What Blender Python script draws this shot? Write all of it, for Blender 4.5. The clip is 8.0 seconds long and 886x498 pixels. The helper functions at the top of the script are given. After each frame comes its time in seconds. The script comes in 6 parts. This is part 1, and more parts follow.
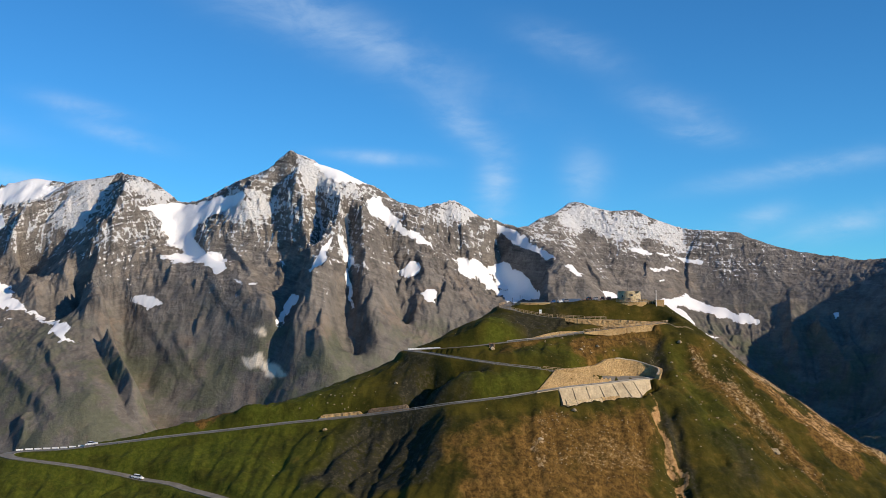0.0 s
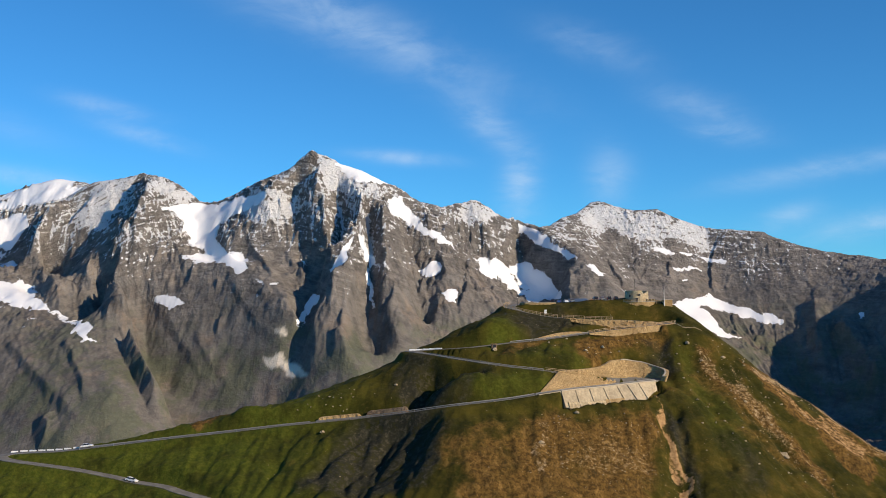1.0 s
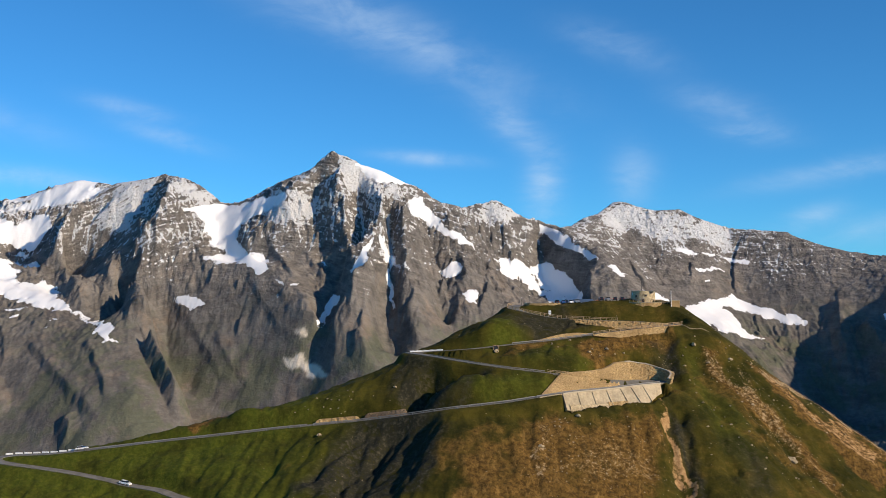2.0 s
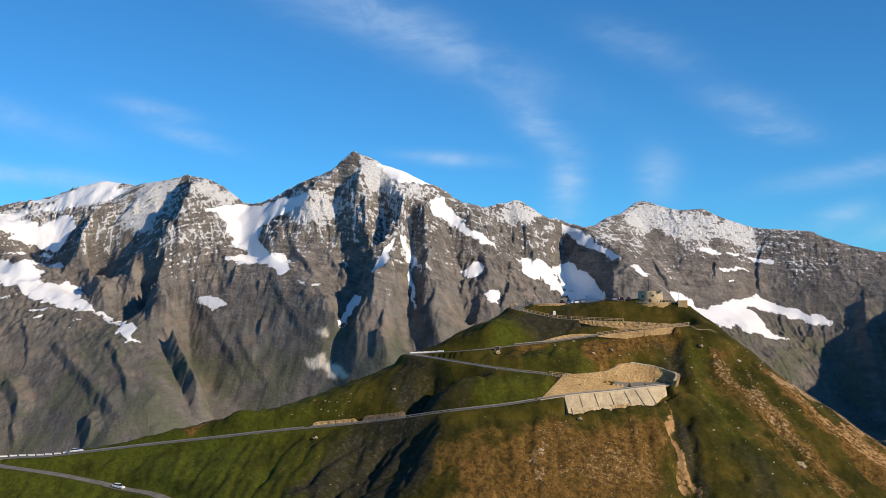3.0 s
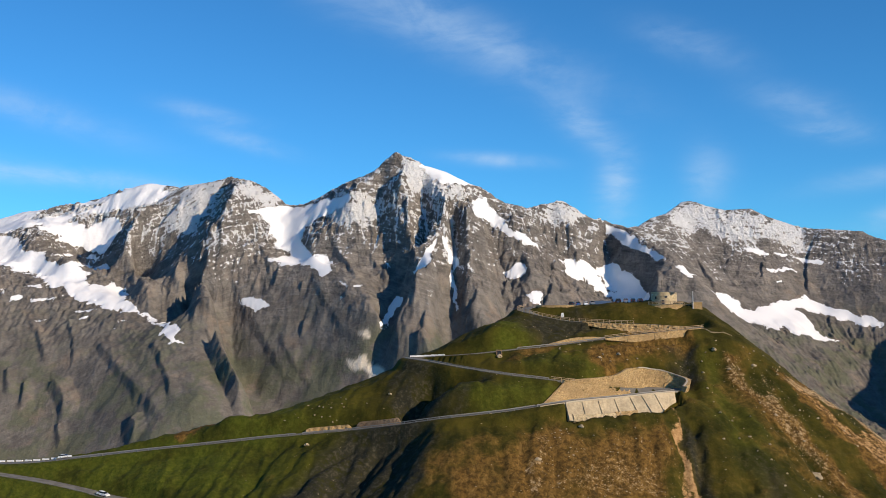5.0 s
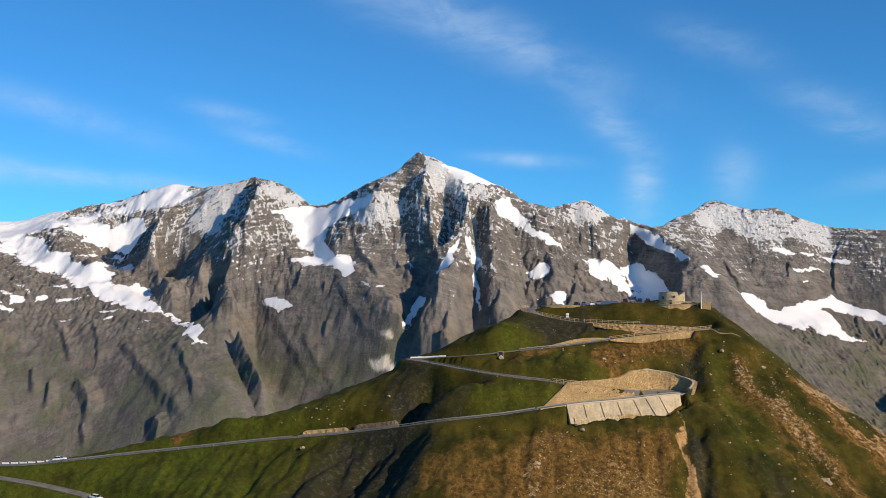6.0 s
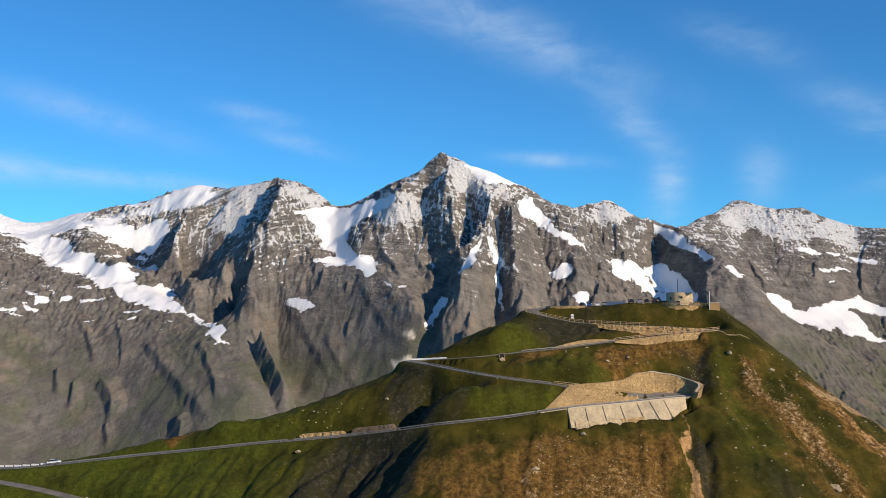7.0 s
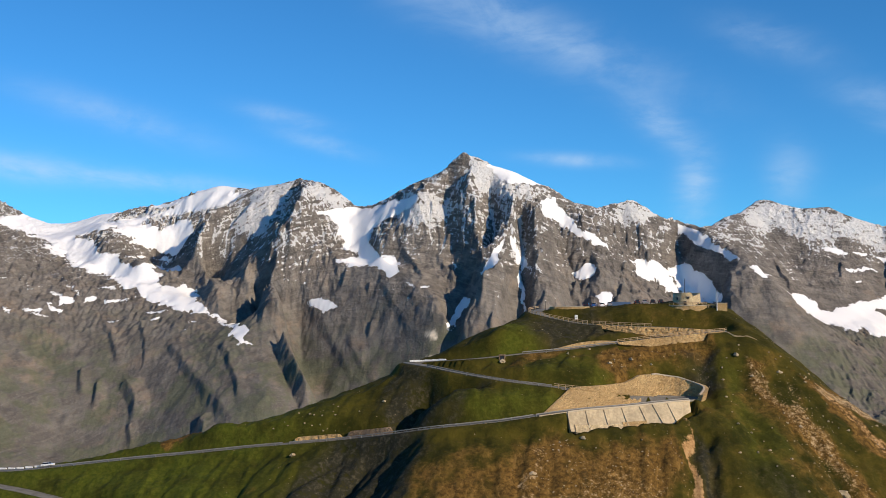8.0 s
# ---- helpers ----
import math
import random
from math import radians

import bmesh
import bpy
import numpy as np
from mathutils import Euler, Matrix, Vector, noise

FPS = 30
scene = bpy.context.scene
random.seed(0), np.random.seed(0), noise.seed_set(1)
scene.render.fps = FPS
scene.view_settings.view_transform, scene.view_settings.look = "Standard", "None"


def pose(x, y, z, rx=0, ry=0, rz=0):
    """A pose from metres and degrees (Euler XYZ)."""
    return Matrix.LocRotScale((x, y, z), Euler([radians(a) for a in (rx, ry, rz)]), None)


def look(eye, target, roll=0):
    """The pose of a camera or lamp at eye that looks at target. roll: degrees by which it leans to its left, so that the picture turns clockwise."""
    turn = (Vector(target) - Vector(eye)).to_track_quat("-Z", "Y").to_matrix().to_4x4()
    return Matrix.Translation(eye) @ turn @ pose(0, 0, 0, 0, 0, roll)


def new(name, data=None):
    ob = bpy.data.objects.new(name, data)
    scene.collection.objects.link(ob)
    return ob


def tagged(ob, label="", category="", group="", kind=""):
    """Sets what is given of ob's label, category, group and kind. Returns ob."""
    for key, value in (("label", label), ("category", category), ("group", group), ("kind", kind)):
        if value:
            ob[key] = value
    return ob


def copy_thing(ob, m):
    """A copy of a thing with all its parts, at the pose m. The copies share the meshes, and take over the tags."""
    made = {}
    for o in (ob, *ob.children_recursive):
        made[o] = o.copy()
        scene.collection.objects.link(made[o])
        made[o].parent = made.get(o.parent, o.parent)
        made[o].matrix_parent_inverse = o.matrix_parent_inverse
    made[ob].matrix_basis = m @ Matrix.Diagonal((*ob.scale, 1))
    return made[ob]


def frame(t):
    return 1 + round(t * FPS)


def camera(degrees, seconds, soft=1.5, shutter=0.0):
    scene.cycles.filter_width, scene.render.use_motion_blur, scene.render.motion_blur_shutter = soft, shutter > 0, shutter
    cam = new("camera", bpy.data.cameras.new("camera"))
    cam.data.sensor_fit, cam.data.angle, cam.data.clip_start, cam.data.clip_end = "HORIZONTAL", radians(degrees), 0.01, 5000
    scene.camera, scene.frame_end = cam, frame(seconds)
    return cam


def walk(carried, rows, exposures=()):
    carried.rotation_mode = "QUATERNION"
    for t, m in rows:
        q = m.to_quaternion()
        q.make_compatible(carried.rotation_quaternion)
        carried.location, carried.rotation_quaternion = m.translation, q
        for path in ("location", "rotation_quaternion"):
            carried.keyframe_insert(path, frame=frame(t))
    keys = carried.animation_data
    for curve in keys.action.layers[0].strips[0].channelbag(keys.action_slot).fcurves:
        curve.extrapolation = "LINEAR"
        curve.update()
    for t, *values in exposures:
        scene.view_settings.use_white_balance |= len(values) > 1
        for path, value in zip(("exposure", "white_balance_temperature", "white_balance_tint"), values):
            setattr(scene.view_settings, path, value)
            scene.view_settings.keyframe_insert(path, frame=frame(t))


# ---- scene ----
cam = camera(42.6, 8.0, soft=0.7)
PATH = [
    (0, (-3.854, -9.786, 99.118), (-3.854, -7.789, 99.223), -0.3),
    (0.5, (0.235, -5.952, 99.057), (0.214, -3.955, 99.162), -0.2),
    (1, (4.622, -1.224, 99.152), (4.58, 0.773, 99.257), -0.3),
    (1.5, (8.651, 2.59, 99.112), (8.589, 4.586, 99.218), -0.3),
    (3, (21.211, 15.331, 99.168), (21.085, 17.324, 99.275), -0.3),
    (3.5, (25.083, 19.444, 99.152), (24.936, 21.436, 99.26), -0.3),
    (4, (29.248, 24.031, 99.252), (29.08, 26.021, 99.36), -0.3),
    (4.5, (32.999, 28.314, 99.325), (32.811, 30.302, 99.434), -0.3),
    (6, (44.712, 41.818, 99.376), (44.457, 43.798, 99.486), -0.3),
    (6.5, (48.102, 46.208, 99.415), (47.826, 48.186, 99.526), -0.3),
    (7, (51.955, 51.069, 99.517), (51.656, 53.044, 99.628), -0.3),
    (7.5, (55.493, 55.187, 99.478), (55.173, 57.159, 99.59), -0.3),
    (8, (59.244, 60.132, 99.563), (58.901, 62.1, 99.675), -0.3),
]
walk(cam, [(t, look(eye, target, roll)) for t, eye, target, roll in PATH])

SUN_SIDE, SUN_HEIGHT = radians(59), radians(23)
WORLD_SUN = Vector((math.sin(SUN_SIDE) * math.cos(SUN_HEIGHT), -math.cos(SUN_SIDE) * math.cos(SUN_HEIGHT), math.sin(SUN_HEIGHT)))

# ---- world, sun ----
world = bpy.data.worlds.new("sky")
scene.world = world
world.use_nodes = True


class Nodes:
    """Short calls for building node trees."""

    def __init__(self, tree):
        self.tree, self.nodes = tree, tree.nodes

    def add(self, kind, **settings):
        node = self.nodes.new(kind)
        for key, value in settings.items():
            if key == "operation":
                node.operation = value
            elif key == "blend":
                node.data_type, node.blend_type = "RGBA", value
        return node

    def plug(self, value, socket):
        if isinstance(value, bpy.types.NodeSocket):
            self.tree.links.new(value, socket)
        elif isinstance(value, (tuple, list)) and len(value) == 3 and socket.type == "RGBA":
            socket.default_value = (*value, 1)
        else:
            socket.default_value = value

    def math(self, op, a, b=0.0, c=0.0, clamp=False):
        node = self.add("ShaderNodeMath", operation=op)
        node.use_clamp = clamp
        for i, v in enumerate((a, b, c)):
            self.plug(v, node.inputs[i])
        return node.outputs[0]

    def mix(self, factor, a, b, blend="MIX"):
        node = self.add("ShaderNodeMix", blend=blend)
        self.plug(factor, node.inputs[0])
        self.plug(a, node.inputs[6])
        self.plug(b, node.inputs[7])
        return node.outputs[2]

    def noise(self, scale, detail=4.0, rough=0.55, vector=None, stretch=None, warp=0.0):
        node = self.add("ShaderNodeTexNoise")
        node.inputs["Scale"].default_value = scale
        node.inputs["Detail"].default_value = detail
        node.inputs["Roughness"].default_value = rough
        node.inputs["Distortion"].default_value = warp
        vector = vector or self.position()
        if stretch:
            m = self.add("ShaderNodeMapping")
            m.inputs["Scale"].default_value = stretch
            self.plug(vector, m.inputs[0])
            vector = m.outputs[0]
        self.plug(vector, node.inputs["Vector"])
        return node.outputs[0]

    def position(self):
        return self.add("ShaderNodeNewGeometry").outputs["Position"]

    def xyz(self, vector):
        node = self.add("ShaderNodeSeparateXYZ")
        self.plug(vector, node.inputs[0])
        return node.outputs

    def ramp(self, value, a, b, low=0.0, high=1.0):
        node = self.add("ShaderNodeMapRange")
        node.interpolation_type = "SMOOTHSTEP"
        for i, v in enumerate((value, a, b, low, high)):
            self.plug(v, node.inputs[i])
        return node.outputs[0]

    def attribute(self, name):
        node = self.add("ShaderNodeAttribute")
        node.attribute_name = name
        return node.outputs["Fac"]

    def bump(self, height, strength, distance):
        node = self.add("ShaderNodeBump")
        node.inputs["Strength"].default_value = strength
        node.inputs["Distance"].default_value = distance
        self.plug(height, node.inputs["Height"])
        return node.outputs[0]


w = Nodes(world.node_tree)
background = world.node_tree.nodes["Background"]
sky = w.add("ShaderNodeTexSky")
sky.sky_type = "NISHITA"
sky.sun_disc = False
sky.sun_elevation = SUN_HEIGHT
sky.sun_rotation = math.pi - SUN_SIDE
sky.altitude = 2500
sky.air_density, sky.dust_density, sky.ozone_density = 1.0, 0.3, 3.0
direction = w.add("ShaderNodeTexCoord").outputs["Generated"]
dx, dy, dz = w.xyz(direction)
azimuth = w.math("MULTIPLY", w.math("ARCTAN2", dx, dy), 57.2958)
height = w.math("MULTIPLY", w.math("ARCSINE", dz), 57.2958)
flat = w.add("ShaderNodeCombineXYZ")
w.plug(azimuth, flat.inputs[0])
w.plug(height, flat.inputs[1])


def cirrus(az, el, long, wide, tilt, amount):
    """A wisp of high cloud: its middle, half length and half width and tilt, all in degrees."""
    c, s = math.cos(radians(tilt)), math.sin(radians(tilt))
    a, b = w.math("SUBTRACT", azimuth, az), w.math("SUBTRACT", height, el)
    u = w.math("DIVIDE", w.math("ADD", w.math("MULTIPLY", a, c), w.math("MULTIPLY", b, s)), long)
    v = w.math("DIVIDE", w.math("SUBTRACT", w.math("MULTIPLY", b, c), w.math("MULTIPLY", a, s)), wide)
    r = w.math("ADD", w.math("MULTIPLY", u, u), w.math("MULTIPLY", v, v))
    return w.math("MULTIPLY", w.math("EXPONENT", w.math("MULTIPLY", r, -1.0)), amount)


cover = 0.0
for wisp in (
    (-4.0, 13.4, 6.0, 1.2, -22, 0.42), (-10.5, 16.2, 4.0, 1.6, -24, 0.22), (1.3, 9.1, 2.0, 0.75, -38, 0.5), (2.7, 6.0, 0.85, 1.7, 0, 0.62),
    (-17.8, 9.8, 2.0, 0.4, -10, 0.42), (-16.0, 8.5, 2.2, 0.4, -14, 0.36), (-3.2, 7.6, 2.2, 0.32, -4, 0.5), (11.6, 9.8, 2.2, 0.7, -16, 0.36), (12.9, 8.5, 1.8, 0.5, -8, 0.36), (7.2, 6.6, 1.0, 1.2, 0, 0.4),
    (17.5, 6.6, 4.2, 0.5, 8, 0.45), (15.5, 4.3, 1.5, 0.5, 15, 0.45), (19.3, 3.9, 2.4, 0.6, 10, 0.5), (6.5, 13.0, 2.6, 0.8, -20, 0.25),
    (-24.5, 6.5, 6.0, 0.45, -4, 0.5), (-31.0, 7.0, 3.5, 0.7, -5, 0.45), (-26.0, 9.6, 4.5, 0.7, -14, 0.3),
):
    cover = w.math("ADD", cover, cirrus(*wisp))
streaks = w.noise(0.22, 7, 0.62, flat.outputs[0], (1.0, 1.9, 1.0), 0.7)
fibres = w.noise(0.9, 6, 0.6, flat.outputs[0], (0.5, 1.6, 1.0), 0.4)
veil = w.ramp(w.math("ADD", w.math("MULTIPLY", streaks, 0.7), w.math("MULTIPLY", fibres, 0.3)), 0.30, 0.72)
cover = w.math("MULTIPLY", cover, w.math("ADD", w.math("MULTIPLY", veil, 0.85), 0.15), clamp=True)
sky_colour = w.mix(1.0, sky.outputs[0], (0.33, 0.90, 1.24), "MULTIPLY")
w.plug(w.mix(cover, sky_colour, (5.2, 6.6, 8.2)), background.inputs["Color"])
background.inputs["Strength"].default_value = 0.113

sun = new("sun", bpy.data.lights.new("sun", "SUN"))
sun.data.energy, sun.data.angle, sun.data.color = 5.0, radians(0.53), (1.0, 0.815, 0.60)
sun.matrix_world = look(WORLD_SUN * 800, (0, 0, 0))


# ---- numbers: noise, interpolation ----
def lattice(ix, iy, seed):
    h = (ix.astype(np.int64) * 374761393 + iy.astype(np.int64) * 668265263 + seed * 1442695041) & 0x7FFFFFFF
    h = ((h ^ (h >> 13)) * 1274126177) & 0x7FFFFFFF
    return ((h ^ (h >> 16)) & 0xFFFF) / 65535.0


def value_noise(x, y, seed):
    ix, iy = np.floor(x), np.floor(y)
    fx, fy = x - ix, y - iy
    fx, fy = fx * fx * fx * (fx * (fx * 6 - 15) + 10), fy * fy * fy * (fy * (fy * 6 - 15) + 10)
    a, b = lattice(ix, iy, seed), lattice(ix + 1, iy, seed)
    c, d = lattice(ix, iy + 1, seed), lattice(ix + 1, iy + 1, seed)
    return (a + (b - a) * fx) * (1 - fy) + (c + (d - c) * fx) * fy - 0.5


def fractal(x, y, size, octaves, seed, rough=0.5, ridged=False):
    out, amp = np.zeros_like(x), 1.0
    c, s = math.cos(0.6), math.sin(0.6)
    for i in range(octaves):
        n = value_noise(x / size, y / size, seed + i)
        out += amp * ((0.25 - np.abs(n)) * 2 if ridged else n)
        x, y = x * c - y * s, x * s + y * c
        size, amp = size / 2.03, amp * rough
    return out


def dense(line, step):
    """The points of a polyline, no further apart than step."""
    line, out = np.array(line, float), []
    for a, b in zip(line[:-1], line[1:]):
        n = max(1, math.ceil(np.linalg.norm(b[:2] - a[:2]) / step))
        out += [a + (b - a) * i / n for i in range(n)]
    return np.array(out + [line[-1]])


def surface(lines, step, x, y, smooth=0.0):
    """Heights at x, y of a taut sheet stretched over the lines."""
    p = np.concatenate([dense(l, step) if len(l) > 1 else np.array(l, float) for l in lines])
    _, keep = np.unique(np.round(p[:, :2] / (step * 0.4)), axis=0, return_index=True)
    p = p[keep]
    n = len(p)
    m = np.zeros((n + 3, n + 3))
    m[:n, :n] = np.hypot(p[:, None, 0] - p[None, :, 0], p[:, None, 1] - p[None, :, 1]) - smooth * np.eye(n)
    m[:n, n], m[:n, n + 1:] = 1, p[:, :2] / 1000
    m[n:, :n] = m[:n, n:].T
    k = np.linalg.solve(m, np.concatenate([p[:, 2], np.zeros(3)]))
    xs, ys = x.ravel().astype(np.float32), y.ravel().astype(np.float32)
    out = np.empty(len(xs))
    px, py, kn = p[:, 0].astype(np.float32), p[:, 1].astype(np.float32), k[:n].astype(np.float32)
    for i in range(0, len(xs), 20000):
        j = slice(i, i + 20000)
        out[j] = np.sqrt((xs[j, None] - px) ** 2 + (ys[j, None] - py) ** 2) @ kn
    return (out + k[n] + (k[n + 1] * xs + k[n + 2] * ys) / 1000).reshape(x.shape)


def blur(a, times):
    for _ in range(times):
        a = np.pad(a, 1, mode="edge")
        a = (a[:-2, 1:-1] + a[2:, 1:-1] + 2 * a[1:-1, 1:-1]) / 4
        a = np.pad(a, 1, mode="edge")
        a = (a[1:-1, :-2] + a[1:-1, 2:] + 2 * a[1:-1, 1:-1]) / 4
    return a


def erode(z, step, rounds, drops, life, depth, seed):
    """Cut gullies: drops run down the slope, and where many pass the ground is lowered."""
    rng = np.random.default_rng(seed)
    ny, nx = z.shape
    for r in range(rounds):
        gy, gx = np.gradient(blur(z, 1), step)
        x, y = rng.uniform(1, nx - 2, drops), rng.uniform(1, ny - 2, drops)
        vx, vy = np.zeros(drops), np.zeros(drops)
        count = np.zeros(nx * ny)
        for _ in range(life):
            i = y.astype(int) * nx + x.astype(int)
            count += np.bincount(i, minlength=nx * ny)
            vx, vy = 0.55 * vx - gx.ravel()[i], 0.55 * vy - gy.ravel()[i]
            n = np.hypot(vx, vy) + 1e-6
            x, y = np.clip(x + vx / n * 1.2, 1, nx - 2), np.clip(y + vy / n * 1.2, 1, ny - 2)
        flow = blur(np.log1p(count.reshape(ny, nx)), 1)
        flow = flow - blur(flow, 12)
        z = z - depth / rounds * flow
    return z, flow


def grid_mesh(name, x, y, z, material, layers=()):
    ny, nx = z.shape
    mesh = bpy.data.meshes.new(name)
    mesh.vertices.add(nx * ny)
    mesh.vertices.foreach_set("co", np.stack([x, y, z], -1).astype(np.float32).ravel())
    i = (np.arange(ny - 1)[:, None] * nx + np.arange(nx - 1)).ravel()
    faces = np.stack([i, i + 1, i + nx + 1, i + nx], -1).astype(np.int32)
    mesh.loops.add(faces.size)
    mesh.loops.foreach_set("vertex_index", faces.ravel())
    mesh.polygons.add(len(faces))
    mesh.polygons.foreach_set("loop_start", np.arange(0, faces.size, 4, dtype=np.int32))
    mesh.polygons.foreach_set("use_smooth", np.ones(len(faces), bool))
    mesh.update(calc_edges=True)
    for key, values in layers:
        mesh.attributes.new(key, "FLOAT", "POINT").data.foreach_set("value", values.astype(np.float32).ravel())
    mesh.materials.append(material)
    return new(name, mesh)


def inside(px, pz, outline):
    """How far points lie inside a closed outline (negative outside), in metres."""
    o = np.array(outline, float)
    hit, best = np.zeros(px.shape, bool), np.full(px.shape, 1e9)
    for (ax, az), (bx, bz) in zip(o, np.roll(o, -1, 0)):
        cross = (az > pz) != (bz > pz)
        hit ^= cross & (px < (bx - ax) * (pz - az) / (bz - az + 1e-9) + ax)
        t = np.clip(((px - ax) * (bx - ax) + (pz - az) * (bz - az)) / ((bx - ax) ** 2 + (bz - az) ** 2 + 1e-9), 0, 1)
        best = np.minimum(best, np.hypot(px - ax - t * (bx - ax), pz - az - t * (bz - az)))
    return np.where(hit, best, -best)


# ---- materials ----
def material(name):
    m = bpy.data.materials.new(name)
    m.use_nodes = True
    return m, Nodes(m.node_tree), m.node_tree.nodes["Principled BSDF"]


def range_material():
    m, n, out = material("mountain_rock")
    pos = n.position()
    x, y, z = n.xyz(pos)
    big = n.noise(0.004, 5, 0.6, pos)
    mid = n.noise(0.02, 6, 0.65, pos)
    fine = n.noise(0.12, 5, 0.7, pos)
    layers = n.add("ShaderNodeCombineXYZ")
    n.plug(n.math("MULTIPLY", n.attribute("bed"), 0.11), layers.inputs[0])
    n.plug(n.math("MULTIPLY", x, 0.014), layers.inputs[1])
    n.plug(n.math("MULTIPLY", y, 0.014), layers.inputs[2])
    strata = n.noise(1.0, 6, 0.68, layers.outputs[0], None, 0.35)
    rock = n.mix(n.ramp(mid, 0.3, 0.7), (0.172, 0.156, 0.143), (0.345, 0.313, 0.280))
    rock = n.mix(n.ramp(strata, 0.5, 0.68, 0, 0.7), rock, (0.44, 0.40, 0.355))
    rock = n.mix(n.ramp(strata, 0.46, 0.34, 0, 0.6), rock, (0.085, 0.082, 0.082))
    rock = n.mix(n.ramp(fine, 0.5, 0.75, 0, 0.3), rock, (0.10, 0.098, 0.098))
    earth = n.mix(n.ramp(mid, 0.35, 0.65), (0.082, 0.075, 0.067), (0.140, 0.128, 0.114))
    earth = n.mix(n.ramp(n.noise(0.009, 4, 0.6, pos), 0.52, 0.66, 0, 0.6), earth, (0.235, 0.175, 0.125))
    earth = n.mix(n.ramp(fine, 0.52, 0.72, 0, 0.4), earth, (0.27, 0.25, 0.225))
    low = n.ramp(n.math("ADD", z, n.math("MULTIPLY", big, 260)), 450, 210)
    rock = n.mix(n.math("MULTIPLY", low, 0.75), rock, earth)
    green = n.math("MULTIPLY", n.ramp(n.math("ADD", z, n.math("MULTIPLY", n.noise(0.006, 4, 0.6, pos), 420)), 330, 150), n.ramp(n.math("ADD", n.math("MULTIPLY", mid, 0.5), n.math("MULTIPLY", n.noise(0.008, 3, 0.6, pos), 0.5)), 0.44, 0.56))
    rock = n.mix(n.math("MULTIPLY", green, 0.6), rock, n.mix(n.ramp(fine, 0.35, 0.7), (0.060, 0.080, 0.036), (0.095, 0.108, 0.058)))
    seam = n.noise(0.045, 6, 0.72, pos, (1.0, 1.0, 0.45), 0.5)
    seam = n.math("ABSOLUTE", n.math("SUBTRACT", seam, 0.5))
    rock = n.mix(n.math("MULTIPLY", n.ramp(seam, 0.025, 0.0, 0, 0.5), n.math("SUBTRACT", 1.0, n.math("MULTIPLY", low, 0.5))), rock, (0.055, 0.052, 0.052))
    powder = n.noise(0.11, 3, 0.62, pos, (1.0, 1.0, 0.8), 0.4)
    speck = n.math("ADD", n.math("ADD", n.math("MULTIPLY", powder, 0.46), n.math("MULTIPLY", strata, 0.42)), n.math("MULTIPLY", mid, 0.12))
    dust = n.ramp(n.math("ADD", n.attribute("dusting"), n.math("MULTIPLY", n.math("SUBTRACT", speck, 0.5), 3.0)), 0.5, 0.62)
    snow = n.ramp(n.math("ADD", n.attribute("snow"), n.math("MULTIPLY", n.math("SUBTRACT", n.math("ADD", n.math("MULTIPLY", fine, 0.6), n.math("MULTIPLY", strata, 0.4)), 0.5), 1.7)), 0.44, 0.56)
    white = n.math("MAXIMUM", snow, n.math("MULTIPLY", dust, 0.96))
    scree = n.attribute("scree")
    rock = n.mix(n.math("MULTIPLY", scree, n.ramp(fine, 0.15, 0.3)), rock, (0.72, 0.63, 0.50))
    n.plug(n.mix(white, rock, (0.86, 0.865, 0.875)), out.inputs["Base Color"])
    n.plug(n.math("ADD", n.math("MULTIPLY", snow, -0.35), 0.95), out.inputs["Roughness"])
    crack = n.noise(0.25, 3, 0.7, pos, (1.0, 1.0, 0.6))
    relief = n.math("ADD", n.math("ADD", n.math("MULTIPLY", mid, 0.6), n.math("MULTIPLY", fine, 0.4)), n.math("ADD", n.math("MULTIPLY", crack, 0.1), n.math("MULTIPLY", strata, n.math("MULTIPLY", n.math("SUBTRACT", 1.0, low), 0.3))))
    n.plug(n.bump(n.math("MULTIPLY", relief, n.math("MULTIPLY", n.math("SUBTRACT", 1.0, n.math("MULTIPLY", low, 0.82)), n.math("SUBTRACT", 1.0, n.math("MULTIPLY", snow, 0.93)))), 1.0, 34.0), out.inputs["Normal"])
    out.inputs["Specular IOR Level"].default_value = 0.2
    return m


